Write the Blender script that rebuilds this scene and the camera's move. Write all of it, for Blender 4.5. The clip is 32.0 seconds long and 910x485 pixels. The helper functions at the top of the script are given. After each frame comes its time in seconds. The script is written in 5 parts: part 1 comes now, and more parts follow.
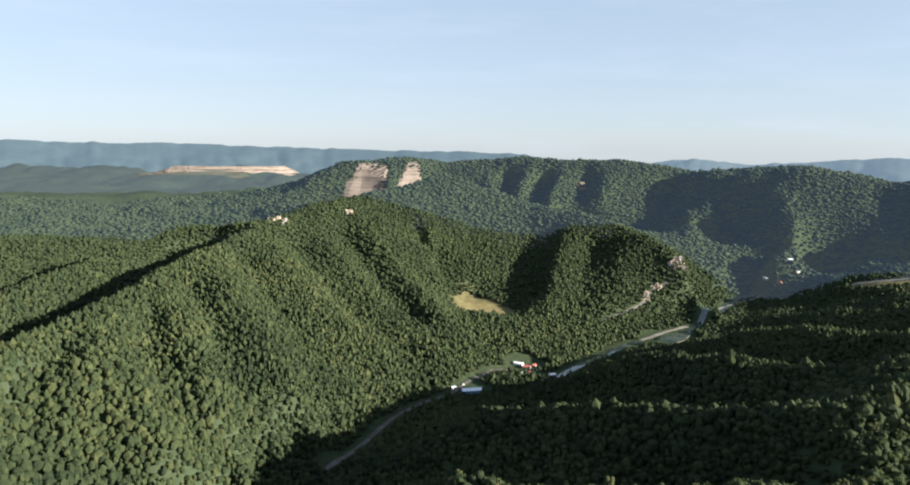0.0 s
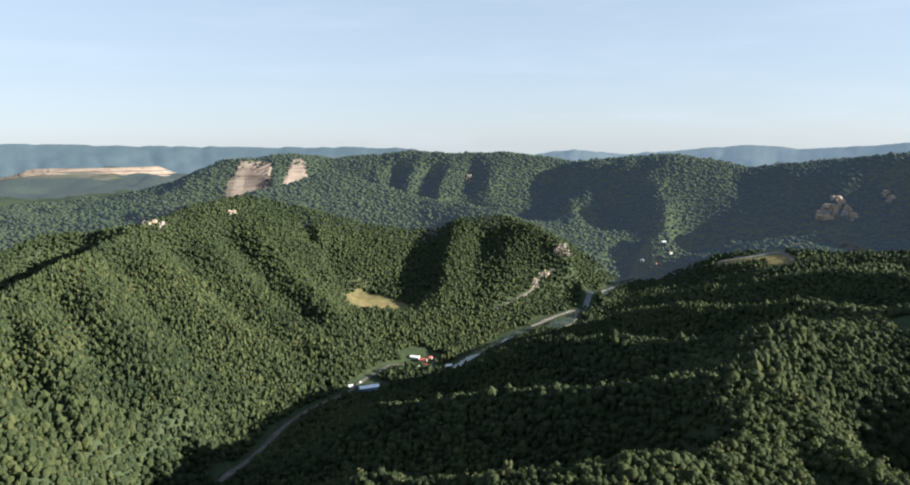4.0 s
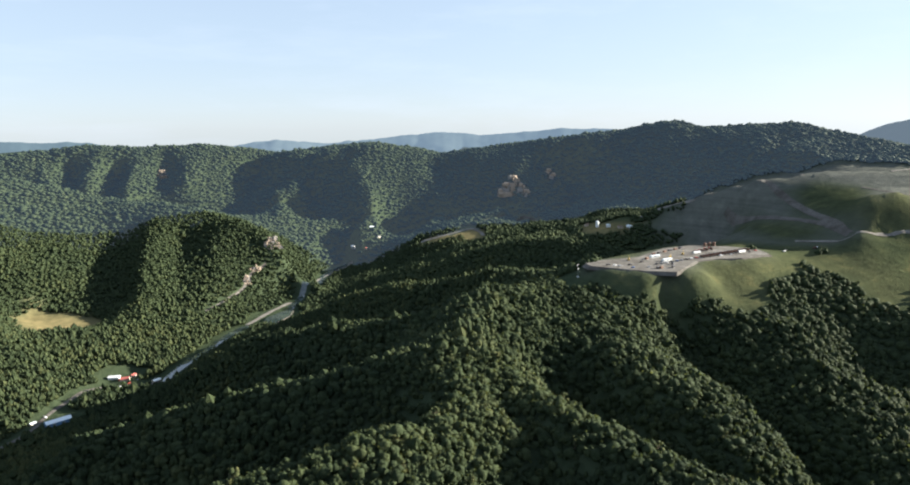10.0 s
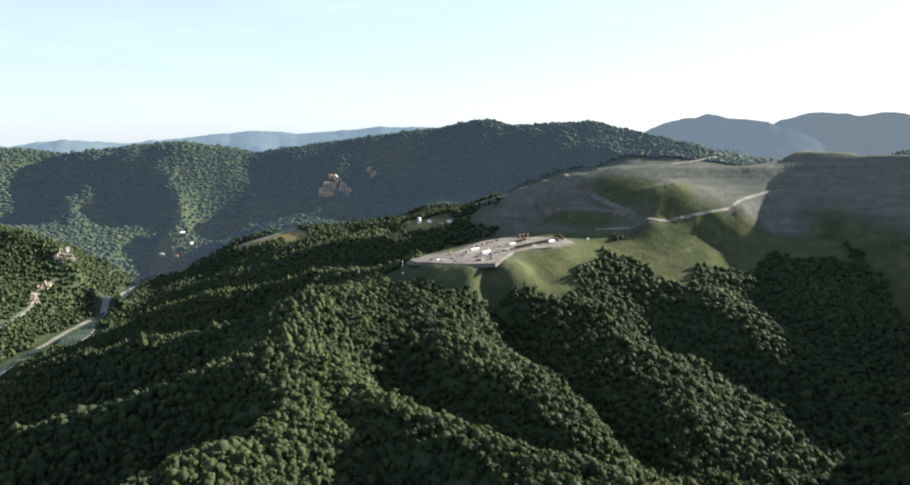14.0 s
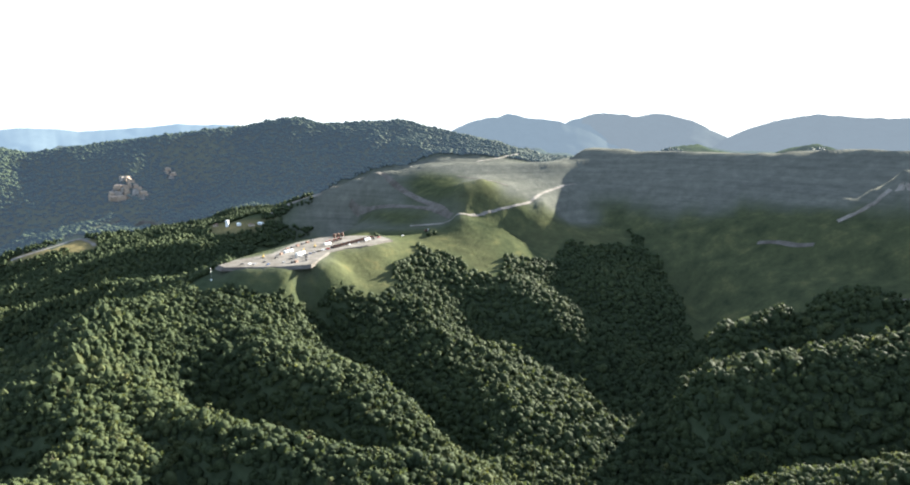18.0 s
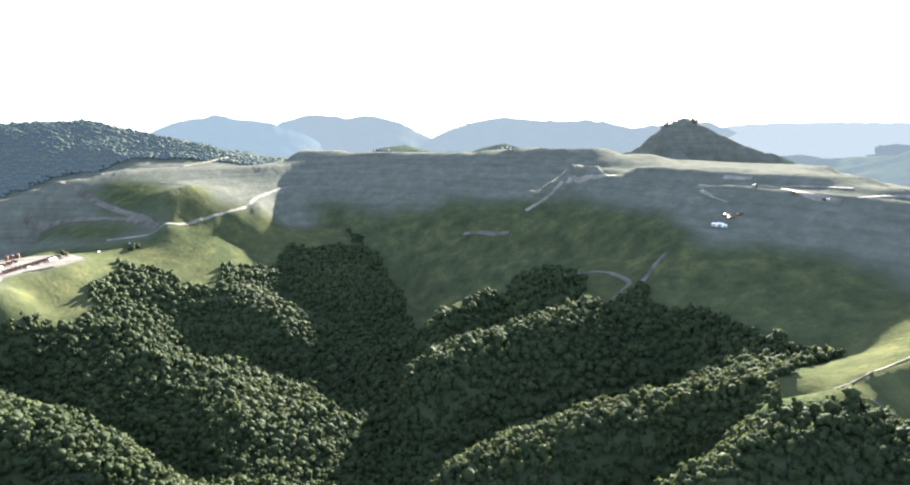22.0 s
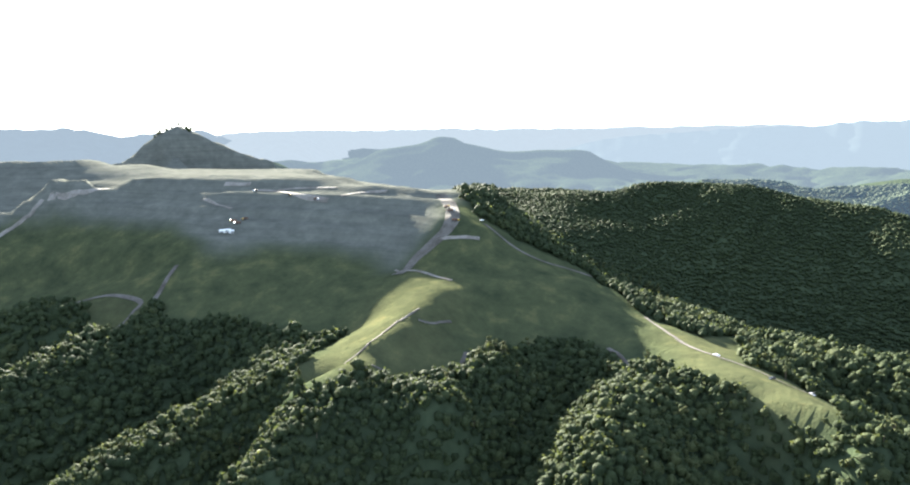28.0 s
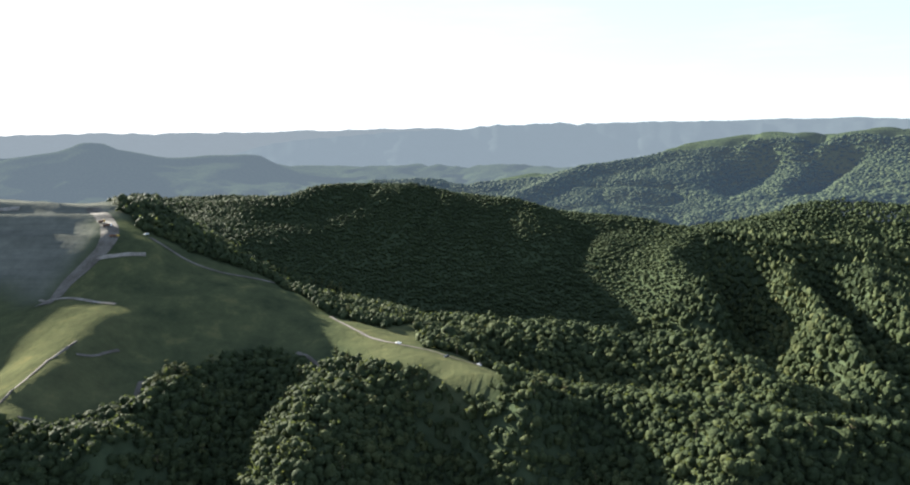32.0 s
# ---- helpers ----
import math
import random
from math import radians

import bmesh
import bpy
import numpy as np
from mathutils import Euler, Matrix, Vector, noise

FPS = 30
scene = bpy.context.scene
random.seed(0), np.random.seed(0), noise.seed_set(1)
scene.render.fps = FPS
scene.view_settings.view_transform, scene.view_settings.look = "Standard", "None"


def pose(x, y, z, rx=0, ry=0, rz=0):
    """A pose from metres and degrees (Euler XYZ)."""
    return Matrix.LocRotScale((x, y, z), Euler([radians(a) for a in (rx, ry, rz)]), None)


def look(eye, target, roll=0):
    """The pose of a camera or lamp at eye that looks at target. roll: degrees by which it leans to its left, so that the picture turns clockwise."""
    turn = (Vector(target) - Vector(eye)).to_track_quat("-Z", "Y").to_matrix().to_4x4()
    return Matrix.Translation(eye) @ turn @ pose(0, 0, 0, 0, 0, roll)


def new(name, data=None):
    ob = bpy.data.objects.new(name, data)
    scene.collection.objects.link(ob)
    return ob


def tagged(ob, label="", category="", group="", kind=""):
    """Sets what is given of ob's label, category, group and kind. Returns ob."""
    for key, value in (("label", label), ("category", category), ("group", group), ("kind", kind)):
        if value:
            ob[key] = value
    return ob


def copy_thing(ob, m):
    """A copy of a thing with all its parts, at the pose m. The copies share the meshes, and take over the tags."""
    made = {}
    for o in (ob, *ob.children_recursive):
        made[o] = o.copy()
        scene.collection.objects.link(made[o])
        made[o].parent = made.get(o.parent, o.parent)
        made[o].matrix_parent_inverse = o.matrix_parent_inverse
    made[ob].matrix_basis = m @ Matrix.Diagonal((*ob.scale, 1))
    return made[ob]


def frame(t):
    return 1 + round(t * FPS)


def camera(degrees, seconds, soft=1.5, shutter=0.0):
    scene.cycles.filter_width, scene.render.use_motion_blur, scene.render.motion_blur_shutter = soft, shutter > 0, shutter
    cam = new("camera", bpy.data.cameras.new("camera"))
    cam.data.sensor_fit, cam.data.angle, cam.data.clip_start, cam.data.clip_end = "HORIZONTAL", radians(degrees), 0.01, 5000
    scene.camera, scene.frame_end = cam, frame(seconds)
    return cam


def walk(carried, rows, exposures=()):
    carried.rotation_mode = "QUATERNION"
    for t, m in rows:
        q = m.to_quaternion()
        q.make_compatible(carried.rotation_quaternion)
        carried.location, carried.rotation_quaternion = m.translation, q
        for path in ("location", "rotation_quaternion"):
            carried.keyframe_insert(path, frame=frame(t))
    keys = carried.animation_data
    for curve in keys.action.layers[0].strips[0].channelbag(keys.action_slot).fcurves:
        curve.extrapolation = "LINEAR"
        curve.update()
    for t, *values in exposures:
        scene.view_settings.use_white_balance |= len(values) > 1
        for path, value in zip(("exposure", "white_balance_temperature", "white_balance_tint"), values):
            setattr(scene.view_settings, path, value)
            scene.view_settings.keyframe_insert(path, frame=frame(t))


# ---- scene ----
# The camera hovers over one spot and turns to the right.
EYE = (0.0, 0.0, 380.0)
PATH = [  # seconds, yaw, pitch, roll
    (0, 0.00, -8.41, 0.82),
    (0.5, -1.16, -8.45, 0.77),
    (1, -2.27, -8.49, 0.59),
    (1.5, -3.45, -8.53, 0.43),
    (2, -4.70, -8.58, 0.27),
    (2.5, -5.87, -8.66, 0.20),
    (3, -7.12, -8.72, -0.03),
    (3.5, -8.32, -8.77, -0.14),
    (5.5, -13.80, -9.09, -0.59),
    (6, -15.65, -9.21, -0.65),
    (6.5, -17.68, -9.32, -0.75),
    (7, -20.29, -9.44, -0.86),
    (7.5, -22.89, -9.56, -0.94),
    (8, -25.47, -9.65, -0.97),
    (8.5, -27.92, -9.74, -1.03),
    (9, -30.14, -9.82, -1.08),
    (9.5, -32.33, -9.91, -1.10),
    (10, -34.47, -9.99, -1.06),
    (10.5, -36.53, -10.05, -1.05),
    (11, -38.44, -10.08, -1.12),
    (11.5, -40.36, -10.12, -1.05),
    (12, -42.26, -10.15, -1.06),
    (12.5, -44.18, -10.21, -1.03),
    (13, -46.08, -10.24, -1.03),
    (13.5, -47.98, -10.30, -1.02),
    (14, -49.86, -10.39, -0.98),
    (14.5, -51.74, -10.45, -0.92),
    (16.5, -59.35, -10.64, -0.73),
    (17, -61.54, -10.68, -0.68),
    (17.5, -63.79, -10.71, -0.60),
    (18, -65.97, -10.74, -0.54),
    (18.5, -68.21, -10.76, -0.48),
    (19, -70.65, -10.78, -0.45),
    (19.5, -73.21, -10.77, -0.39),
    (20, -76.03, -10.77, -0.36),
    (20.5, -79.47, -10.76, -0.32),
    (21, -83.06, -10.76, -0.26),
    (21.5, -86.65, -10.75, -0.21),
    (22, -90.20, -10.74, -0.19),
    (22.5, -93.78, -10.70, -0.16),
    (23, -97.27, -10.67, -0.12),
    (23.5, -100.90, -10.61, -0.09),
    (24, -104.81, -10.60, -0.06),
    (24.5, -108.67, -10.54, -0.03),
    (25, -112.40, -10.48, -0.03),
    (25.5, -115.48, -10.42, -0.01),
    (27.5, -128.10, -10.18, 0.04),
    (28, -131.51, -10.13, -0.03),
    (28.5, -134.95, -10.07, -0.12),
    (29, -138.41, -10.01, -0.12),
    (29.5, -141.86, -9.99, -0.06),
    (30, -145.32, -9.96, -0.06),
    (30.5, -148.82, -9.93, -0.18),
    (31, -152.27, -9.91, -0.12),
    (31.5, -155.74, -9.93, -0.18),
    (32, -159.13, -9.84, -0.13),
]
EXPOSURE = [(0, 2.1), (6, 2.15), (9, 2.25), (14, 2.5), (17, 3.0), (20, 3.5), (23, 3.8), (26, 3.85), (28, 3.65), (30, 3.2), (32, 2.75)]  # the lens opens up as it turns to the sun
cam = camera(69.05, 32.0, soft=2.0)
walk(cam, [(t, pose(*EYE, 90 + pitch, 0, yaw) @ pose(0, 0, 0, 0, 0, roll)) for t, yaw, pitch, roll in PATH],
     exposures=[(t, stops, 5600, 10) for t, stops in EXPOSURE])

# ---- light: a low evening sun in a clear sky ----
SUN_AZIMUTH, SUN_HEIGHT = radians(110), radians(17)
world = bpy.data.worlds.new("evening_sky")
scene.world = world
world.use_nodes = True
sky = world.node_tree.nodes.new("ShaderNodeTexSky")
sky.sky_type, sky.sun_disc = "NISHITA", False
sky.sun_elevation, sky.sun_rotation = SUN_HEIGHT, SUN_AZIMUTH
sky.altitude, sky.air_density, sky.dust_density, sky.ozone_density = 500, 1.0, 0.4, 2.0
back = world.node_tree.nodes["Background"]
pale = world.node_tree.nodes.new("ShaderNodeHueSaturation")
pale.inputs["Saturation"].default_value = 0.8
world.node_tree.links.new(sky.outputs[0], pale.inputs["Color"])
tint = world.node_tree.nodes.new("ShaderNodeMix")
tint.data_type, tint.blend_type = "RGBA", "MULTIPLY"
tint.inputs[0].default_value, tint.inputs[7].default_value = 1.0, (0.94, 1.0, 1.0, 1)
world.node_tree.links.new(pale.outputs[0], tint.inputs[6])
even = world.node_tree.nodes.new("ShaderNodeGamma")  # thin haze evens out the sky's brightness
even.inputs[1].default_value = 0.36
world.node_tree.links.new(tint.outputs[2], even.inputs[0])
spot = world.node_tree.nodes.new("ShaderNodeTexCoord")
stretch = world.node_tree.nodes.new("ShaderNodeMapping")  # thin cirrus, drawn out level
stretch.inputs["Scale"].default_value = (2.2, 5.0, 17.0)
world.node_tree.links.new(spot.outputs["Generated"], stretch.inputs["Vector"])
wisps = world.node_tree.nodes.new("ShaderNodeTexNoise")
wisps.inputs["Scale"].default_value, wisps.inputs["Detail"].default_value, wisps.inputs["Roughness"].default_value = 1.6, 7, 0.62
world.node_tree.links.new(stretch.outputs[0], wisps.inputs["Vector"])
veil = world.node_tree.nodes.new("ShaderNodeValToRGB")
veil.color_ramp.elements[0].position, veil.color_ramp.elements[0].color = 0.48, (0, 0, 0, 1)
veil.color_ramp.elements[1].position, veil.color_ramp.elements[1].color = 0.74, (0.20, 0.20, 0.20, 1)
world.node_tree.links.new(wisps.outputs[0], veil.inputs[0])
cloudy = world.node_tree.nodes.new("ShaderNodeMix")
cloudy.data_type, cloudy.inputs[7].default_value = "RGBA", (2.1, 2.15, 2.2, 1)
world.node_tree.links.new(veil.outputs[0], cloudy.inputs[0])
world.node_tree.links.new(even.outputs[0], cloudy.inputs[6])
world.node_tree.links.new(cloudy.outputs[2], back.inputs[0])
back.inputs[1].default_value = 0.10
sun = new("sun", bpy.data.lights.new("sun", "SUN"))
sun.data.energy, sun.data.angle, sun.data.color = 5.0, radians(0.6), (1.0, 0.85, 0.62)
toward = Vector((math.sin(SUN_AZIMUTH) * math.cos(SUN_HEIGHT), math.cos(SUN_AZIMUTH) * math.cos(SUN_HEIGHT), math.sin(SUN_HEIGHT)))
sun.matrix_world = look((0, 0, 0), -toward)


# ---- materials ----
class Paint:
    """A material and short ways to add nodes to it."""

    def __init__(self, name, rough=0.9, specular=0.2):
        self.mat = bpy.data.materials.new(name)
        self.mat.use_nodes = True
        self.tree = self.mat.node_tree
        self.bsdf = self.tree.nodes["Principled BSDF"]
        self.bsdf.inputs["Roughness"].default_value = rough
        self.bsdf.inputs["Specular IOR Level"].default_value = specular
        self.place = self.tree.nodes.new("ShaderNodeNewGeometry").outputs["Position"]

    def link(self, a, b):
        self.tree.links.new(a, b)

    def noise(self, scale, detail=4, rough=0.6):
        node = self.tree.nodes.new("ShaderNodeTexNoise")
        node.inputs["Scale"].default_value, node.inputs["Detail"].default_value = scale, detail
        node.inputs["Roughness"].default_value = rough
        self.link(self.place, node.inputs["Vector"])
        return node.outputs["Fac"]

    def ramp(self, fac, *stops):
        node = self.tree.nodes.new("ShaderNodeValToRGB")
        while len(node.color_ramp.elements) < len(stops):
            node.color_ramp.elements.new(0.5)
        for spot, (at, colour) in zip(node.color_ramp.elements, stops):
            spot.position, spot.color = at, (*colour, 1)
        self.link(fac, node.inputs[0])
        return node.outputs[0]

    def mix(self, fac, a, b, kind="MIX"):
        node = self.tree.nodes.new("ShaderNodeMix")
        node.data_type, node.blend_type = "RGBA", kind
        for value, n in ((fac, 0), (a, 6), (b, 7)):
            if isinstance(value, (int, float)):
                node.inputs[n].default_value = value
            elif isinstance(value, tuple):
                node.inputs[n].default_value = (*value, 1)
            else:
                self.link(value, node.inputs[n])
        return node.outputs[2]

    def attribute(self, name):
        node = self.tree.nodes.new("ShaderNodeAttribute")
        node.attribute_name = name
        return node

    def bump(self, fac, metres, strength=1.0):
        node = self.tree.nodes.new("ShaderNodeBump")
        node.inputs["Strength"].default_value, node.inputs["Distance"].default_value = strength, metres
        self.link(fac, node.inputs["Height"])
        self.link(node.outputs[0], self.bsdf.inputs["Normal"])

    def colour(self, out):
        self.link(out, self.bsdf.inputs["Base Color"])
        return self


def ground_paint():
    p = Paint("ground", 1.0, 0.0)
    wood = p.ramp(p.noise(0.09, 5), (0.3, (0.029, 0.040, 0.023)), (0.7, (0.048, 0.062, 0.035)))
    grass = p.ramp(p.noise(0.035, 6, 0.7), (0.3, (0.030, 0.038, 0.022)), (0.55, (0.055, 0.064, 0.033)), (0.78, (0.11, 0.105, 0.048)))
    rock = p.ramp(p.noise(0.05, 7, 0.7), (0.28, (0.076, 0.080, 0.070)), (0.55, (0.106, 0.110, 0.096)), (0.8, (0.145, 0.146, 0.126)))
    bed = p.tree.nodes.new("ShaderNodeVectorMath")
    bed.operation = "MULTIPLY"
    bed.inputs[1].default_value = (0.03, 0.03, 1.0)
    p.link(p.place, bed.inputs[0])
    level, p.place = p.place, bed.outputs[0]
    rock = p.mix(1.0, rock, p.ramp(p.noise(0.17, 5, 0.7), (0.34, (0.84, 0.84, 0.85)), (0.5, (1.0, 1.0, 1.0)), (0.66, (1.14, 1.13, 1.12))), "MULTIPLY")
    p.place = level
    cover = p.tree.nodes.new("ShaderNodeSeparateColor")
    p.link(p.attribute("cover").outputs["Color"], cover.inputs[0])
    straw = p.ramp(p.noise(0.06, 6, 0.7), (0.3, (0.10, 0.09, 0.045)), (0.7, (0.21, 0.175, 0.085)))
    p.colour(p.mix(cover.outputs[2], p.mix(cover.outputs[1], p.mix(cover.outputs[0], wood, grass), rock), straw))
    p.bump(p.noise(0.12, 6, 0.7), 2.0, 0.7)
    return p.mat


def haze_woods_paint(name, haze_glow, deep=1.0):
    """Woods so far off that their crowns run together; a blue-grey glow imitates haze."""
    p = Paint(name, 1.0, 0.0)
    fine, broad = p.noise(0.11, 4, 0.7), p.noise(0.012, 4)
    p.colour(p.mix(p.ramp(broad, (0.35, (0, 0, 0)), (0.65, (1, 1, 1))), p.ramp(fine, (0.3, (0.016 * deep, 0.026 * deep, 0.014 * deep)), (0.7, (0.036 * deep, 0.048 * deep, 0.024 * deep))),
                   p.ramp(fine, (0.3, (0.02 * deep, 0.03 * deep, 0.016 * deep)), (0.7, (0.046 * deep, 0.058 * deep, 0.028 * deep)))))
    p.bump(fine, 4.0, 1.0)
    p.bsdf.inputs["Emission Color"].default_value, p.bsdf.inputs["Emission Strength"].default_value = (0.49, 0.56, 0.61, 1), haze_glow
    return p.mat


def leaf_paint(name="leaves", haze_glow=0.0):
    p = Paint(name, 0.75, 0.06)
    # on far crowns a blue emission is painted in as haze
    p.bsdf.inputs["Emission Color"].default_value, p.bsdf.inputs["Emission Strength"].default_value = (0.38, 0.52, 0.74, 1), haze_glow
    tone = p.attribute("tone").outputs["Fac"]
    base = p.ramp(tone, (0.0, (0.022, 0.034, 0.021)), (0.5, (0.052, 0.069, 0.035)), (0.85, (0.088, 0.100, 0.046)), (1.0, (0.129, 0.129, 0.058)))
    speck = p.ramp(p.noise(0.9, 4, 0.7), (0.32, (0.66, 0.68, 0.66)), (0.68, (1.28, 1.26, 1.16)))
    both = p.mix(1.0, base, speck, "MULTIPLY")
    p.colour(both)
    p.bump(p.noise(1.9, 4, 0.75), 0.8, 0.8)
    thin = p.tree.nodes.new("ShaderNodeBsdfTranslucent")
    p.link(p.mix(1.0, both, (1.32, 1.22, 0.74), "MULTIPLY"), thin.inputs[0])
    blend = p.tree.nodes.new("ShaderNodeMixShader")
    blend.inputs[0].default_value = 0.35
    p.link(p.bsdf.outputs[0], blend.inputs[1])
    p.link(thin.outputs[0], blend.inputs[2])
    p.link(blend.outputs[0], p.tree.nodes["Material Output"].inputs[0])
    return p.mat


def gravel_paint(name, tone):
    p = Paint(name, 0.95, 0.1)
    fine = p.ramp(p.noise(0.35, 6, 0.7), (0.3, (0.72 * tone, 0.67 * tone, 0.60 * tone)), (0.7, (1.2 * tone, 1.13 * tone, 1.02 * tone)))
    p.colour(p.mix(1.0, fine, p.ramp(p.noise(0.05, 4, 0.6), (0.35, (0.62, 0.60, 0.58)), (0.62, (1.1, 1.1, 1.1))), "MULTIPLY"))
    p.bump(p.noise(0.9, 5, 0.7), 0.4, 0.6)
    return p.mat


def water_paint():
    p = Paint("water", 0.06, 1.0)
    p.colour(p.ramp(p.noise(0.06, 3), (0.35, (0.025, 0.04, 0.04)), (0.7, (0.07, 0.085, 0.08))))
    p.bump(p.noise(0.5, 3), 0.02, 0.3)
    return p.mat


GROUND, LEAVES, HAZED_LEAVES = ground_paint(), leaf_paint(), leaf_paint("hazed_crowns", 0.024)

# ---- the land ----
HALF, CELL = 4800, 20
FEATURES = []


def beside(line, offset, lift):
    way = np.gradient(line[:, :2], axis=0)
    side = np.stack([-way[:, 1], way[:, 0]], 1) / np.hypot(*way.T)[:, None]
    FEATURES.append(np.c_[line[:, :2] + offset * side, line[:, 2] + lift])


def crest(*places, broad=None):
    """The top of a ridge; broad: how far off on both sides its shoulders lie, and how far down."""
    line = np.array(places, float)
    FEATURES.append(line)
    if broad:
        beside(line, broad[0], -broad[1])
        beside(line, -broad[0], -broad[1])


def hollow(*places, wide=0):
    """The bottom of a valley; wide: half the width of its flat floor."""
    line = np.array(places, float)
    FEATURES.append(line)
    if wide:
        for share in (-1, -0.5, 0.5, 1):
            beside(line, share * wide, 1)


def value_noise(x, y, size, seed):
    """Smooth noise from -1 to 1 over arrays of places, with one bump about every size metres."""
    table = np.random.RandomState(seed).uniform(-1, 1, (256, 256))
    u, v = x / size + 1000, y / size + 1000
    i, j = np.floor(u).astype(int), np.floor(v).astype(int)
    u, v = u - i, v - j
    u, v = u * u * (3 - 2 * u), v * v * (3 - 2 * v)
    a, b = table[i % 256, j % 256], table[(i + 1) % 256, j % 256]
    c, d = table[i % 256, (j + 1) % 256], table[(i + 1) % 256, (j + 1) % 256]
    return (a + (b - a) * u) * (1 - v) + (c + (d - c) * u) * v


def sampled(line, step):
    gaps = np.hypot(*np.diff(line[:, :2], axis=0).T)
    s = np.r_[0, np.cumsum(gaps)]
    at = np.linspace(0, s[-1], max(2, int(s[-1] / step) + 1))
    return np.stack([np.interp(at, s, line[:, k]) for k in range(3)], 1)


def inside(x, y, corners):
    hit = np.zeros(np.shape(x), bool)
    for (ax, ay), (bx, by) in zip(corners, np.roll(corners, -1, 0)):
        if ay != by:
            hit ^= ((ay > y) != (by > y)) & (x < (bx - ax) * (y - ay) / (by - ay) + ax)
    return hit


def raise_land(calm=()):
    """Heights on a square grid: crests and hollows stretched between one another, with gullies and far hills of noise, but for the graded ground within the outlines in calm."""
    points = np.concatenate([sampled(line, 6) for line in FEATURES])
    z = None
    for cell in (160, 80, 40, 20):
        n = 2 * HALF // cell + 1
        ij = np.rint((points[:, :2] + HALF) / cell).astype(int)
        flat = ij[:, 0] * n + ij[:, 1]
        count = np.bincount(flat, minlength=n * n)
        total = np.bincount(flat, points[:, 2], minlength=n * n)
        fixed = (count > 0).reshape(n, n)
        value = (total / np.maximum(count, 1)).reshape(n, n)
        if z is None:
            z = np.full((n, n), 170.0)
        else:
            old = np.linspace(0, len(z) - 1, n)
            k = np.minimum(old.astype(int), len(z) - 2)
            f = old - k
            z = z[k] * (1 - f)[:, None] + z[k + 1] * f[:, None]
            z = z[:, k] * (1 - f) + z[:, k + 1] * f
        for _ in range({160: 500, 80: 150, 40: 80, 20: 50}[cell]):
            z[fixed] = value[fixed]
            p = np.pad(z, 1, mode="edge")
            z = (p[:-2, 1:-1] + p[2:, 1:-1] + p[1:-1, :-2] + p[1:-1, 2:]) / 4
        if cell == 80:
            far = np.where(fixed, 0.0, 9e3)
            for _ in range(40):
                p = np.pad(far, 1, mode="edge")
                far = np.minimum(far, np.minimum(np.minimum(p[:-2, 1:-1], p[2:, 1:-1]), np.minimum(p[1:-1, :-2], p[1:-1, 2:])) + 80)
    z[fixed] = 0.25 * z[fixed] + 0.75 * value[fixed]
    at = np.linspace(-HALF, HALF, n)
    x, y = np.meshgrid(at, at, indexing="ij")
    k = np.linspace(0, len(far) - 1, n).round().astype(int)
    far = np.clip((far[k][:, k] - 40) / 700, 0, 1)
    for _ in range(6):
        p = np.pad(far, 1, mode="edge")
        far = (p[:-2, 1:-1] + p[2:, 1:-1] + p[1:-1, :-2] + p[1:-1, 2:]) / 4
    still = np.ones_like(z)
    for corners in calm:
        still[inside(x, y, corners)] = 0.06
    for _ in range(5):
        p = np.pad(still, 1, mode="edge")
        still = (p[:-2, 1:-1] + p[2:, 1:-1] + p[1:-1, :-2] + p[1:-1, 2:]) / 4
    hills = 1 - 2 * np.abs(value_noise(x, y, 520, 3)) + 0.4 * value_noise(x, y, 210, 4)
    z += still * far * 55 * hills
    gully = np.abs(value_noise(x + 30 * value_noise(x, y, 90, 8), y, 120, 5))
    fine = np.abs(value_noise(x, y + 20 * value_noise(x, y, 60, 9), 62, 6))
    z += still * (0.15 + 0.85 * np.clip(far * 11, 0, 1)) * (10 - 26 * (1 - gully) ** 3 - 9 * (1 - fine) ** 3)
    return z


def height_on(z, x, y):
    u, v = (np.asarray(x, float) + HALF) / CELL, (np.asarray(y, float) + HALF) / CELL
    i, j = np.clip(u.astype(int), 0, len(z) - 2), np.clip(v.astype(int), 0, len(z) - 2)
    u, v = np.clip(u - i, 0, 1), np.clip(v - j, 0, 1)
    return (z[i, j] * (1 - u) + z[i + 1, j] * u) * (1 - v) + (z[i, j + 1] * (1 - u) + z[i + 1, j + 1] * u) * v


crest((-36, 2000, 300), (-157, 1873, 257), (-273, 1678, 234), (-417, 1389, 203), (-471, 1027, 172), (-456, 776, 169), (-457, 644, 172), (-440, 465, 186))  # long ridge
crest((-417, 1389, 203), (-222, 1108, 100), (-90, 976, 24))  # long ridge spur a
crest((-273, 1678, 234), (-100, 1346, 106), (-24, 1180, 70))  # long ridge spur b
crest((-471, 1027, 172), (-323, 786, 117), (-213, 656, 59))  # long ridge spur c
crest((-36, 2000, 300), (54, 1719, 144), (22, 1470, 71))  # long ridge spur d
crest((-417, 1389, 203), (-581, 1448, 190), (-640, 1301, 175), (-666, 1093, 162), (-644, 916, 157), (-616, 656, 154))  # back spur one
crest((-273, 1678, 234), (-596, 1909, 191), (-811, 1718, 175), (-882, 1453, 153), (-893, 1279, 146), (-884, 953, 145))  # back spur two
